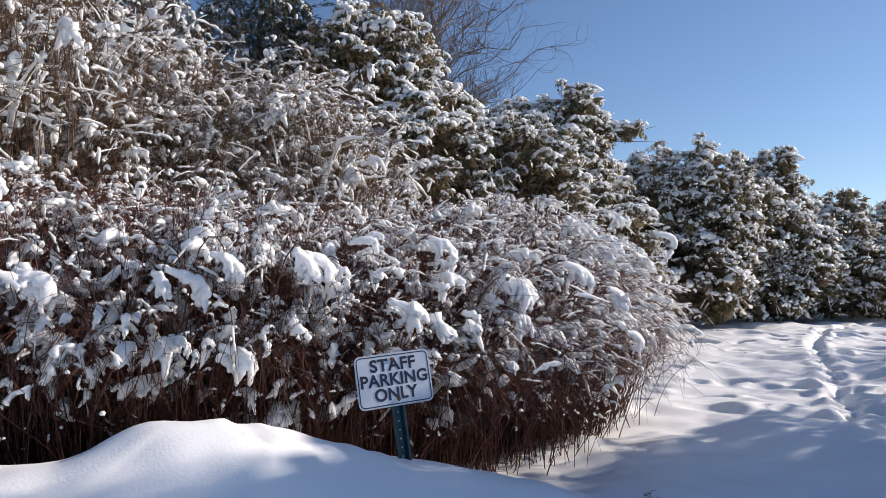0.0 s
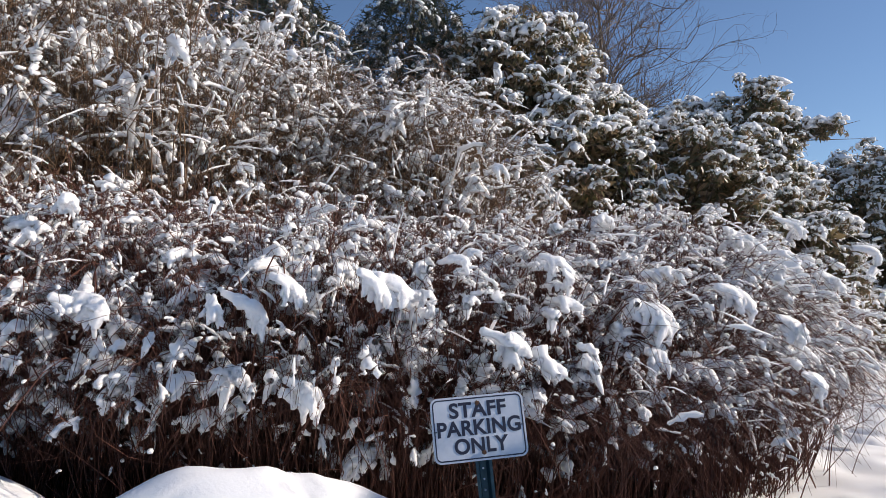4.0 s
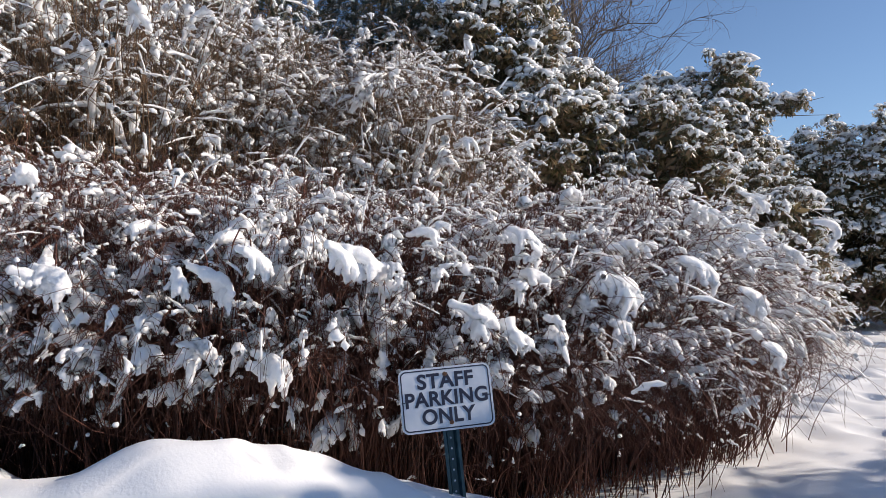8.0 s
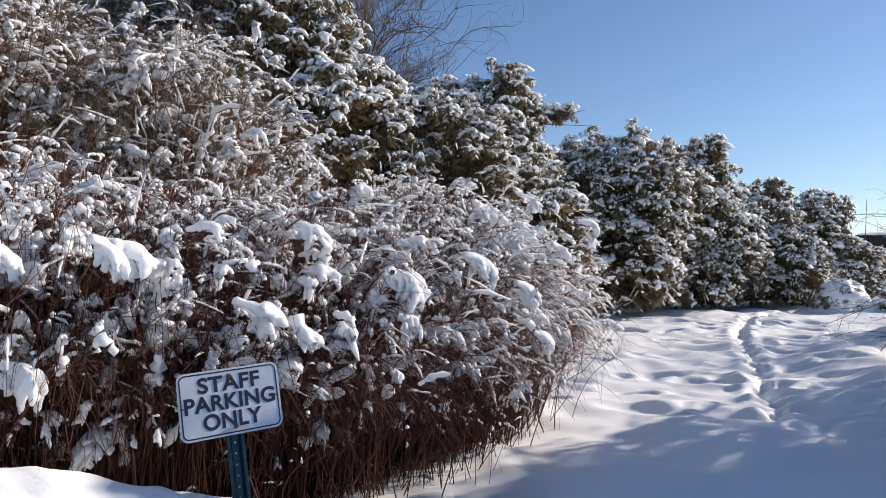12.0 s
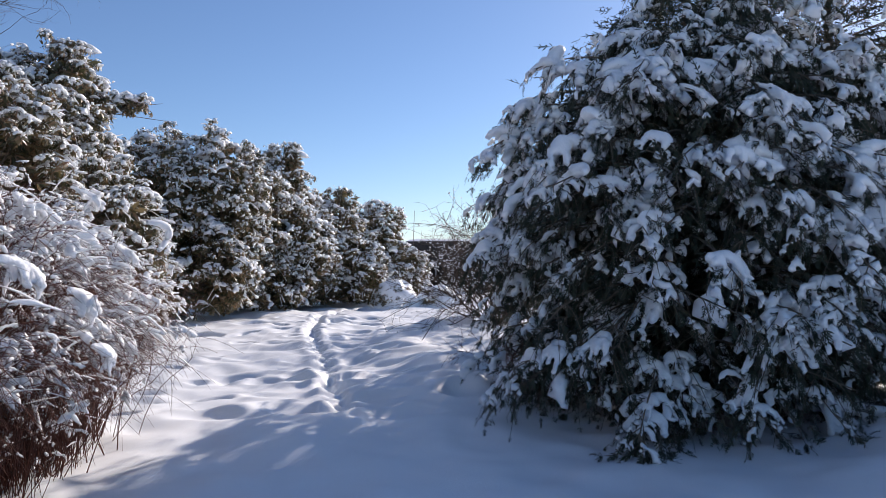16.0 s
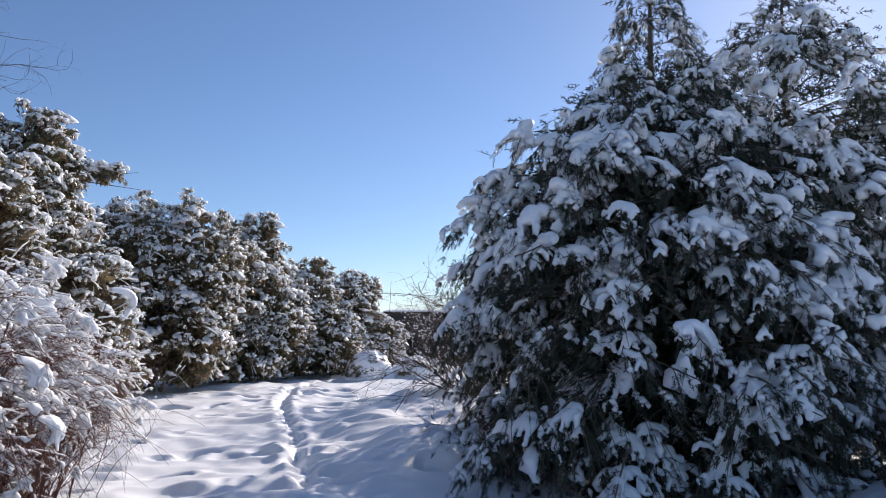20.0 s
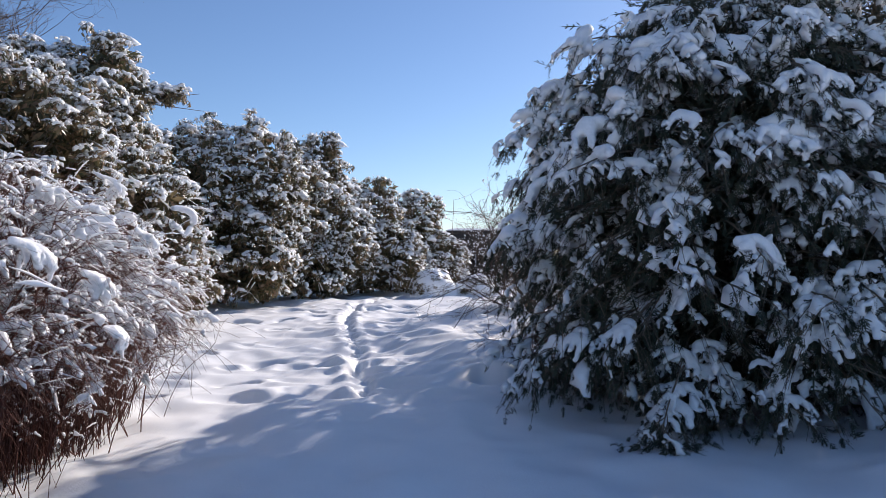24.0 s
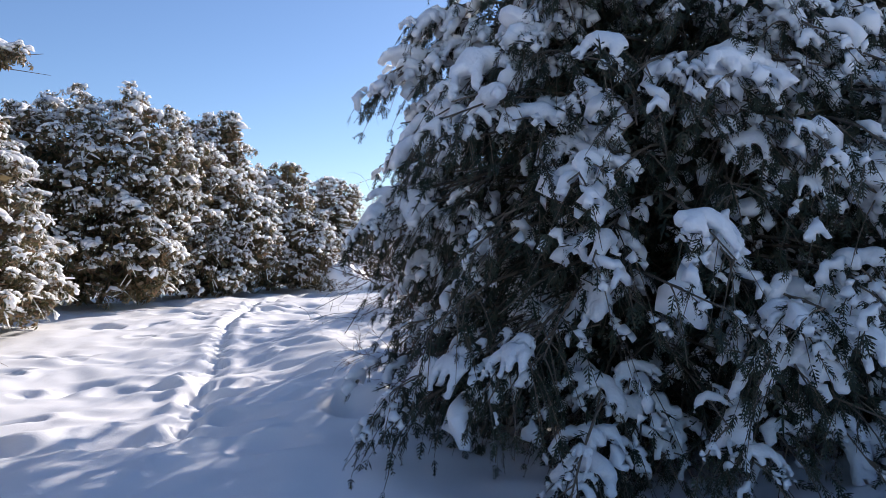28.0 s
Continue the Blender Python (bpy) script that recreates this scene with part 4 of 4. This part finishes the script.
    part("snow_cover", data, CLUMP_SNOW, ob, "pads of snow on the sprays", kind="stuff")
    # shelves of snow near the ends of the laden boughs
    order = np.argsort(-load + RNG.normal(0, 0.15, n) + 0.8 * (zt > thin_top))[:clumps]
    for k in order:
        t = unit(np.cross(o[k], up) + RNG.normal(0, 0.7, 3) * [1, 1, 0.45])
        sc = np.clip(0.1 * rad[k] ** 0.5, 0.075, 0.16) * min(1.7, RNG.lognormal(0, 0.35)) * np.clip(0.78 + 0.08 * (zt[k] - g), 0.78, 1)
        add_clump(ob, lines[k, 7] + [0, 0, 0.02], t, (sc * RNG.uniform(0.8, 1.3), sc * RNG.uniform(0.9, 1.25), sc * RNG.uniform(0.9, 1.2)), SHELVES[RNG.integers(len(SHELVES))])
    for e, k in zip(extra, range(n - len(extra), n)):
        t = np.cross(o[k], up)
        for push, grow in ((0.2, 0.58), (0.75, 0.45)):
            add_clump(ob, np.array(e[:3]) - o[k] * push * e[3] + t * RNG.normal(0, 0.25) * e[3] + [0, 0, 0.03 + 0.08 * push], t + RNG.normal(0, 0.35, 3) * [1, 1, 0.3], (e[3] * grow, e[3] * grow, e[3] * grow), SHELVES[RNG.integers(len(SHELVES))])
    return ob


CYPRESS = "dense dark green conifer with drooping sprays loaded with snow"
BY_TRAIL = "conifers by the trail"
TIPS = [(1.48, 7.6, 3.2, 0.34), (2.1, 6.7, 3.55, 0.2), (2.26, 6.4, 3.35, 0.25), (3.34, 6.15, 3.75, 0.25), (3.35, 5.85, 2.9, 0.2), (3.04, 5.8, 2.6, 0.3), (3.7, 5.7, 2.05, 0.3), (4.1, 5.7, 2.0, 0.28), (4.46, 5.9, 2.4, 0.24), (1.96, 6.6, 3.05, 0.18), (3.6, 6.5, 4.4, 0.3), (1.86, 7.2, 3.75, 0.34), (2.5, 7.5, 4.2, 0.28), (2.2, 7.3, 3.8, 0.26), (3.2, 5.8, 2.15, 0.25), (2.15, 6.3, 2.2, 0.24), (0.86, 7.5, 1.8, 0.34), (1.0, 7.55, 2.9, 0.28), (1.3, 7.6, 3.4, 0.38), (1.55, 7.45, 3.85, 0.3), (0.95, 6.6, 0.46, 0.19), (1.3, 6.2, 0.8, 0.27), (1.75, 5.85, 0.9, 0.25), (3.0, 5.6, 0.36, 0.2), (2.0, 5.6, 0.2, 0.14)]
conifer("cypress", (3.6, 8.2), 6.6, [(0.12, 2.0), (0.8, 2.35), (1.6, 2.5), (2.3, 2.5), (2.6, 2.45), (3.0, 2.1), (3.6, 1.65), (4.2, 1.25), (4.7, 0.85), (5.2, 0.6), (5.8, 0.5), (6.6, 0.12)], 680, CYPRESS, BY_TRAIL, per=9, clumps=290, seed=1, thin_top=5.0, extra=TIPS)
# unseen tree added behind the first, its outline fitted to shade the trail
conifer("cypress", (4.9, 12.4), 5.6, [(0.2, 2.9), (1.5, 3.1), (2.9, 2.85), (3.6, 2.4), (4.1, 1.9), (4.6, 1.3), (5.2, 0.6), (6.0, 0.1)], 330, CYPRESS, BY_TRAIL, per=6, clumps=10, fine=2.5, rear=0.6, seed=2)
RIGHT_TIPS = [(6.08, 6.5, 2.3, 0.36), (5.73, 7.0, 4.4, 0.3), (5.16, 7.6, 5.3, 0.36), (5.0, 6.7, 3.6, 0.26), (5.5, 6.6, 3.2, 0.3)]
conifer("cypress", (5.5, 8.3), 6.2, [(0.12, 1.5), (0.8, 1.8), (2.0, 1.95), (3.4, 1.75), (4.2, 1.5), (5.0, 1.15), (5.6, 0.75), (6.2, 0.15)], 330, CYPRESS, BY_TRAIL, per=8, clumps=130, seed=3, extra=RIGHT_TIPS)
conifer("cypress", (7.3, 8.4), 5.2, [(0.3, 1.7), (0.8, 1.95), (2.0, 2.0), (3.6, 1.7), (4.4, 1.1), (5.2, 0.2)], 260, CYPRESS, BY_TRAIL, per=8, clumps=90, seed=4)
HEMLOCK = "tall dark evergreen lightly dusted with snow behind the shrubs"
for k, (x, y, h) in enumerate(((-12.5, 1.2, 9.0), (-11.4, 5.0, 8.4), (-10.9, 8.2, 8.0))):
    conifer("hemlock", (x, y), h, [(1.5, 1.7), (4.0, 1.9), (6.0, 1.6), (7.0, 1.1), (h, 0.2)], 520, HEMLOCK, "dark evergreens", per=7, clumps=10, fine=3.2, snow=0.3, rear=0.25, seed=5 + k)


# ---- bare trees ----
def bare_tree(name, foot, height, label, group, spread=0.55, seed=1, twigs=5, mat=TWIG):
    g0 = float(ground_height(foot))
    ob = thing(name, (foot[0], foot[1], g0), label, "tree", group)
    g = np.random.default_rng(seed)
    s = np.linspace(0, 1, 8)
    trunk = np.stack([foot[0] + 0.3 * np.sin(s * 2) * g.normal(), foot[1] + 0.3 * s * g.normal(), g0 - 0.1 + height * 0.8 * s], 1)
    part("trunk", tubes(trunk[None], (height * 0.014 * (1 - 0.8 * s))[None], 8), BARK, ob)
    n = 80
    k = g.integers(2, 8, n)
    st = trunk[k]
    wy = unit(np.stack([g.normal(0, spread, n), g.normal(0, spread, n), g.uniform(0.4, 1.2, n)], 1))
    ln = height * g.uniform(0.12, 0.27, n)
    r = height * 0.002 * np.ones(n)
    for level in range(4):
        u = np.linspace(0, 1, 5)[None, :, None]
        lines = st[:, None] + wy[:, None] * ln[:, None, None] * u + g.normal(0, 1, (len(st), 1, 3)) * (0.2 * ln[:, None, None] * np.sin(u * 3.1))
        part("limbwork" if level == 0 else "twigwork", tubes(lines, r[:, None] * np.linspace(1, 0.45, 5)[None], 4 if level < 2 else 3), BARK if level == 0 else mat, ob, kind="stuff")
        c = g.integers(len(st), size=min(len(st) * twigs, 3000))
        j = g.integers(1, 5, size=len(c))
        st2 = lines[c, j]
        wy = unit(wy[c] + g.normal(0, 0.5, (len(c), 3)) + [0, 0, 0.1])
        ln, r, st = ln[c] * g.uniform(0.35, 0.7, len(c)), r[c] * 0.5, st2
    return ob


bare_tree("bare_tree", (-18.0, 24.0), 17, "tall leafless tree with fine brown twigs behind the evergreens", "bare trees", 0.7, seed=3)
bare_tree("bare_tree", (-12.5, 15.5), 11, "leafless tree with dense brown twigs behind the evergreens", "bare trees", seed=4)
bare_tree("bare_tree", (17.5, 17.0), 9, "leafless tree with upright twigs beyond the conifers", "bare trees", 0.35, seed=5)


def twig_bush(name, foot, height, spread, label, mat, seed, stems=16, snow=0):
    """A leafless bush of many stems that fork three times."""
    g0 = float(ground_height(foot))
    ob = thing(name, (foot[0], foot[1], g0), label, "bush", "leafless bushes")
    g = np.random.default_rng(seed)
    st = np.array([foot[0], foot[1], g0 - 0.03]) + g.normal(0, 0.12, (stems, 3)) * [1, 1, 0]
    wy = unit(np.stack([g.normal(0, spread, stems), g.normal(0, spread, stems), np.ones(stems)], 1))
    ln, r = height * g.uniform(0.4, 0.75, stems), np.full(stems, 0.0045 * height)
    for level in range(4):
        u = np.linspace(0, 1, 5)[None, :, None]
        l = st[:, None] + wy[:, None] * ln[:, None, None] * u + g.normal(0, 1, (len(st), 1, 3)) * (0.1 * ln[:, None, None] * np.sin(u * 3.1)) - np.array([0, 0, 1.0]) * (0.16 * ln[:, None, None] * u**2)
        part("stemwork" if level == 0 else "twigwork", tubes(l, r[:, None] * np.linspace(1, 0.55, 5)[None], 4 if level == 0 else 3), mat, ob, kind="stuff")
        if level == 3 and snow:
            c, j = g.integers(len(l), size=snow), g.integers(1, 5, size=snow)
            part("snow_lining", stamp_some(LUMPS, l[c, j], flat(l[c, j] - l[c, j - 1]), 0.019 * RNG.lognormal(0, 0.35, snow)), CLUMP_SNOW, ob, "light snow on the twigs", kind="stuff")
        c = g.integers(len(st), size=min(len(st) * 5, 2400))
        j = g.integers(1, 5, size=len(c))
        st = l[c, j]
        wy = unit(wy[c] + g.normal(0, 0.6, (len(c), 3)))
        ln, r = ln[c] * g.uniform(0.3, 0.65, len(c)), np.maximum(r[c] * 0.55, 0.0016)
    return ob


twig_bush("twiggy_bush", (2.5, 17.0), 4.3, 0.5, "leafless bush with fine snow-laced twigs beside the trail", TWIG, 6, stems=30, snow=3600)
twig_bush("twiggy_bush", (1.6, 8.0), 1.15, 0.7, "low reddish leafless bush at the conifer's foot", CANE, 7, snow=60)


# ---- the sign ----
NAVY, nn, nl, nb = material("navy_lettering", 0.5)
nb.inputs["Base Color"].default_value = (0.016, 0.02, 0.045, 1)
PLATE, nn, nl, nb = material("white_sign_sheet", 0.4)
nl.new(ramp_colours(nn, nl, noise_at(nn, nl, 14, 5), [(0.3, (0.6, 0.64, 0.7)), (0.7, (0.7, 0.73, 0.78))]), nb.inputs["Base Color"])
STEEL, nn, nl, nb = material("painted_post", 0.45)
nl.new(ramp_colours(nn, nl, noise_at(nn, nl, 30, 5), [(0.35, (0.012, 0.045, 0.06)), (0.75, (0.03, 0.075, 0.095))]), nb.inputs["Base Color"])
nb.inputs["Metallic"].default_value = 0.3
RUST, nn, nl, nb = material("rusty_bolt", 0.7)
nl.new(ramp_colours(nn, nl, noise_at(nn, nl, 200, 4), [(0.3, (0.05, 0.022, 0.012)), (0.7, (0.16, 0.07, 0.03))]), nb.inputs["Base Color"])


def solid(name, bm, mat, parent, m, label=""):
    me = bpy.data.meshes.new(name)
    bm.normal_update()
    bm.to_mesh(me)
    bm.free()
    me.materials.append(mat)
    ob = new(name, me)
    ob.parent = parent
    ob.matrix_basis = m
    return tagged(ob, label)


def rounded(w, h, r, n=6):
    pts = []
    for cx, cy, a0 in ((w / 2 - r, h / 2 - r, 0), (-w / 2 + r, h / 2 - r, 90), (-w / 2 + r, -h / 2 + r, 180), (w / 2 - r, -h / 2 + r, 270)):
        for i in range(n + 1):
            a = radians(a0 + 90 * i / n)
            pts.append((cx + r * math.cos(a), cy + r * math.sin(a)))
    return pts


def plate(w, h, r, depth):
    bm = bmesh.new()
    f = bm.faces.new([bm.verts.new((x, y, 0)) for x, y in rounded(w, h, r)])
    e = bmesh.ops.extrude_face_region(bm, geom=[f])
    bmesh.ops.translate(bm, verts=[v for v in e["geom"] if isinstance(v, bmesh.types.BMVert)], vec=(0, 0, depth))
    bmesh.ops.recalc_face_normals(bm, faces=bm.faces)
    return bm


def ring_plate(w, h, r, band, depth):
    bm = bmesh.new()
    o, i = rounded(w, h, r), rounded(w - 2 * band, h - 2 * band, r - band)
    rows = [[bm.verts.new((x, y, z)) for x, y in pts] for pts, z in ((o, 0), (o, depth), (i, depth), (i, 0))]
    n = len(o)
    for a, b in ((0, 1), (1, 2), (2, 3)):
        for k in range(n):
            bm.faces.new((rows[a][k], rows[a][(k + 1) % n], rows[b][(k + 1) % n], rows[b][k]))
    bmesh.ops.recalc_face_normals(bm, faces=bm.faces)
    return bm


def lettering(parent, text, size, m, name):
    cu = bpy.data.curves.new(name, "FONT")
    cu.body, cu.size, cu.align_x, cu.align_y = text, size, "CENTER", "CENTER"
    cu.extrude, cu.offset, cu.space_character = 0.0003, 0.0026, 1.04
    tmp = new(name, cu)
    me = bpy.data.meshes.new_from_object(tmp)
    bpy.data.objects.remove(tmp)
    me.materials.append(NAVY)
    ob = new(name, me)
    ob.parent = parent
    ob.matrix_basis = m
    return ob


SIGN_TURN, SIGN_LEAN, SIGN_ROLL = 57.0, 10.0, 4.6
sign = new("parking_sign")
tagged(sign, "white sign reading staff parking only on a leaning blue-green steel post", "sign")
sign.matrix_basis = pose(*SIGN_AT, 0, 0, SIGN_TURN) @ pose(0, 0, 0, 90 - SIGN_LEAN, 0, 0) @ pose(0, 0, 0, 0, 0, SIGN_ROLL)
W, H = 0.457, 0.305
panel = solid("panel", plate(W, H, 0.035, 0.003), PLATE, sign, pose(0, 0, 0), "white reflective sheet with rounded corners")
solid("border", ring_plate(W - 0.018, H - 0.018, 0.028, 0.006, 0.0008), NAVY, panel, pose(0, 0, 0.0032), "thin navy border line")
for word, wide, y in (("STAFF", 1.16, 0.084), ("PARKING", 1.09, 0.0), ("ONLY", 1.07, -0.084)):
    lettering(panel, word, 0.088, pose(0, y, 0.0042) @ Matrix.Diagonal((wide, 1.1, 1, 1)), "lettering")
for x, y, w in ((0, 0.116, 0.012), (0.012, -0.116, 0.012)):
    bm = bmesh.new()
    bmesh.ops.create_cone(bm, cap_ends=True, segments=6, radius1=w, radius2=w * 0.8, depth=0.007)
    solid("bolt", bm, RUST, sign, pose(x, y, 0.0085), "rusty hexagonal bolt")
for x in (-0.213, 0.213):
    bm = bmesh.new()
    bmesh.ops.create_cube(bm, size=1)
    bmesh.ops.scale(bm, verts=bm.verts, vec=(0.016, 0.005, 0.001))
    solid("slot", bm, NAVY, panel, pose(x, -0.004, 0.0036))
bm = bmesh.new()
section = [(-0.04, 0), (-0.028, 0), (-0.018, -0.03), (0.018, -0.03), (0.028, 0), (0.04, 0), (0.04, 0.004), (0.026, 0.004), (0.015, -0.026), (-0.015, -0.026), (-0.026, 0.004), (-0.04, 0.004)]
rows = [[bm.verts.new((x, y, z)) for x, z in section] for y in (-0.75, 0.15)]
for k in range(len(section)):
    bm.faces.new((rows[0][k], rows[0][(k + 1) % 12], rows[1][(k + 1) % 12], rows[1][k]))
bmesh.ops.recalc_face_normals(bm, faces=bm.faces)
post = solid("post", bm, STEEL, sign, pose(0.005, 0, -0.005), "blue-green steel channel post with punched holes")
for k in range(8):
    bm = bmesh.new()
    bmesh.ops.create_cone(bm, cap_ends=True, segments=10, radius1=0.005, radius2=0.005, depth=0.002)
    solid("hole", bm, PLATE, post, pose(0, -0.19 - 0.05 * k, -0.0255), "punched hole showing pale snow")


# ---- the shed ----
DARK, nn, nl, nb = material("weathered_dark_boards", 0.85)
nl.new(ramp_colours(nn, nl, noise_at(nn, nl, 9, 5), [(0.3, (0.02, 0.018, 0.017)), (0.7, (0.06, 0.052, 0.045))]), nb.inputs["Base Color"])
# pale colour that stands in for daylight between the shed's boards
PALE, nn, nl, nb = material("pale_board_gap_light", 0.6)
nl.new(ramp_colours(nn, nl, noise_at(nn, nl, 12, 4), [(0.3, (0.45, 0.46, 0.48)), (0.7, (0.6, 0.6, 0.6))]), nb.inputs["Base Color"])


def box_part(name, parent, centre, size, mat, label="", bevel=0.01):
    bm = bmesh.new()
    bmesh.ops.create_cube(bm, size=1)
    bmesh.ops.scale(bm, verts=bm.verts, vec=size)
    bmesh.ops.bevel(bm, geom=bm.edges, offset=min(bevel, min(size) * 0.3), segments=2, affect="EDGES")
    return solid(name, bm, mat, parent, pose(*centre), label)


sx, sy = 1.0, 38.0
sg = float(ground_height((sx + 2.5, sy)))
shed = thing("shed", (sx, sy, sg), "dark open-fronted flat-roofed timber shed with snow on its roof", "shed")
box_part("roof", shed, (2.6, 2.0, 2.72), (5.8, 4.6, 0.14), DARK, "flat roof with a dark edge")
box_part("fascia", shed, (2.6, -0.32, 2.45), (5.8, 0.06, 0.34), DARK)
box_part("wall", shed, (2.6, 4.0, 1.3), (5.4, 0.1, 2.6), DARK, "dark back wall")
for x in (0.0, 5.2):
    box_part("wall", shed, (x, 1.9, 1.3), (0.1, 4.1, 2.6), DARK, "dark side wall")
for x in (0.05, 1.75, 3.5, 5.15):
    box_part("post", shed, (x, -0.2, 1.28), (0.12, 0.12, 2.56), DARK)
box_part("rail", shed, (2.6, -0.2, 0.75), (5.0, 0.08, 0.1), DARK)
box_part("beam", shed, (2.6, -0.2, 1.95), (5.0, 0.1, 0.5), DARK)
# upright strips painted as the light seen through gaps in the boards
for x in (0.55, 0.95, 1.35, 2.3):
    box_part("batten", shed, (x, -0.1, 1.15), (0.05, 0.04, 0.95), PALE, "pale upright strip standing for daylight between the boards")
nx, ny = 40, 20
u, v = np.meshgrid(np.linspace(0, 1, nx), np.linspace(0, 1, ny), indexing="ij")
edge = np.clip(np.minimum.reduce([u * 10, (1 - u) * 10, v * 6, (1 - v) * 6]), 0, 1) ** 0.5
sv = np.stack([sx - 0.3 + 5.8 * u, sy - 0.32 + 4.6 * v, sg + 2.79 + edge * (0.13 + 0.04 * fuzz(np.stack([u * 6, v * 5], -1), 1.0, 5))], -1).reshape(-1, 3)
si = np.arange(nx * ny).reshape(nx, ny)
a, b, c, d = si[:-1, :-1].ravel(), si[1:, :-1].ravel(), si[1:, 1:].ravel(), si[:-1, 1:].ravel()
part("roof_snow", (sv, np.concatenate([np.stack([a, b, c], 1), np.stack([a, c, d], 1)])), SNOW, shed, "even layer of snow on the roof")


# ---- low shrubs buried in snow ----
def buried_shrub(x, y, r, h, seed, label):
    g = float(ground_height((x, y)))
    ob = thing("buried_shrub", (x, y, g), label, "shrub", "low shrubs buried in snow")
    n_u, n_v = 40, 16
    th, ph = np.meshgrid(np.linspace(0, 2 * np.pi, n_u, endpoint=False), np.linspace(0, np.pi / 2 + 0.15, n_v), indexing="ij")
    q = np.stack([np.cos(th) * np.sin(ph), np.sin(th) * np.sin(ph), np.cos(ph)], -1)
    bump = np.array([noise.noise(Vector(v * 2.0) + Vector((seed, 0, 0))) * 0.2 + noise.noise(Vector(v * 5) + Vector((seed, 3, 0))) * 0.08 for v in q.reshape(-1, 3)]).reshape(n_u, n_v)
    v = (q * (1 + bump)[..., None] * [r, r * 0.9, h] + [x, y, g - 0.03]).reshape(-1, 3)
    i = np.arange(n_u * n_v).reshape(n_u, n_v)
    j = np.roll(i, -1, 0)
    t = np.concatenate([np.stack([i[:, :-1].ravel(), i[:, 1:].ravel(), j[:, 1:].ravel()], 1), np.stack([i[:, :-1].ravel(), j[:, 1:].ravel(), j[:, :-1].ravel()], 1)])
    part("snow_dome", (v, t), SNOW, ob, "rounded dome of snow")
    n = 90
    a = RNG.normal(-2.3, 0.8, n)
    b = RNG.uniform(0.1, 0.9, n)
    o = np.stack([np.cos(a) * np.cos(b), np.sin(a) * np.cos(b), np.sin(b)], 1)
    p = np.array([x, y, g]) + o * [r * 1.02, r * 0.93, h * 1.0]
    part("leaves", stamp_some(ROSETTES, p, unit(np.cross(o, RNG.normal(0, 1, o.shape))), 0.11 * np.ones(n), o), LEAF, ob, "dark leaves poking through the snow", kind="stuff")


buried_shrub(-0.05, 25.4, 0.95, 1.0, 3, "low round evergreen shrub almost buried in snow")
buried_shrub(1.65, 26.0, 0.9, 0.75, 8, "low flat evergreen shrub almost buried in snow")


# ---- small growth in the snow ----
def stalk(name, points, radius, label, mat):
    p = np.array(points, float)
    ob = thing(name, tuple(p[0]), label, "plant", "stalks in the snow")
    s = np.linspace(0, len(p) - 1, 12)
    line = np.stack([np.interp(s, np.arange(len(p)), p[:, k]) for k in range(3)], 1)
    part("stem", tubes(line[None], np.linspace(radius, radius * 0.4, 12)[None], 5), mat, ob)
    return ob


stalk("stalk", [(0.45, 13.0, float(ground_height((0.45, 13.0))) - 0.05), (0.62, 13.0, 0.45), (0.86, 13.0, 0.85)], 0.008, "thin bare stalk leaning out of the snow", TWIG)
for x, y, top, lean in ((0.6, 33.0, 4.0, -0.3), (0.9, 33.0, 4.3, 0.1), (1.5, 33.2, 3.6, 0.6)):
    stalk("sapling", [(x, y, 0.0), (x + 0.3 * lean, y, 0.6 * top), (x + lean, y, top)], 0.02, "thin bare sapling beside the shed", TWIG)


def sprig(x, y, size, n):
    g = float(ground_height((x, y)))
    ob = thing("buried_sprig", (x, y, g), "small conifer sprig poking out of the snow", "plant", "sprigs in the snow")
    a = RNG.uniform(0, 6.28, n)
    w = np.stack([np.cos(a), np.sin(a), RNG.uniform(0.1, 0.7, n)], 1)
    q = np.array([x, y, g]) + RNG.normal(0, 0.03, (n, 3)) * [1, 1, 0]
    part("foliage", stamp_some(SPRAYS, q, w, size * RNG.uniform(0.7, 1.2, n)), NEEDLE, ob, "dark green sprays", False)
    m = max(2, n // 3)
    part("snow_cover", stamp_some(SMALL_DRAPES, q[:m] + unit(w[:m]) * 0.5 * size, flat(w[:m]), np.full(m, size * 0.3)), CLUMP_SNOW, ob, "lumps of snow on the sprig")


sprig(2.0, 5.45, 0.13, 9)
sprig(2.2, 5.5, 0.08, 5)
sprig(-1.7, 3.9, 0.1, 5)
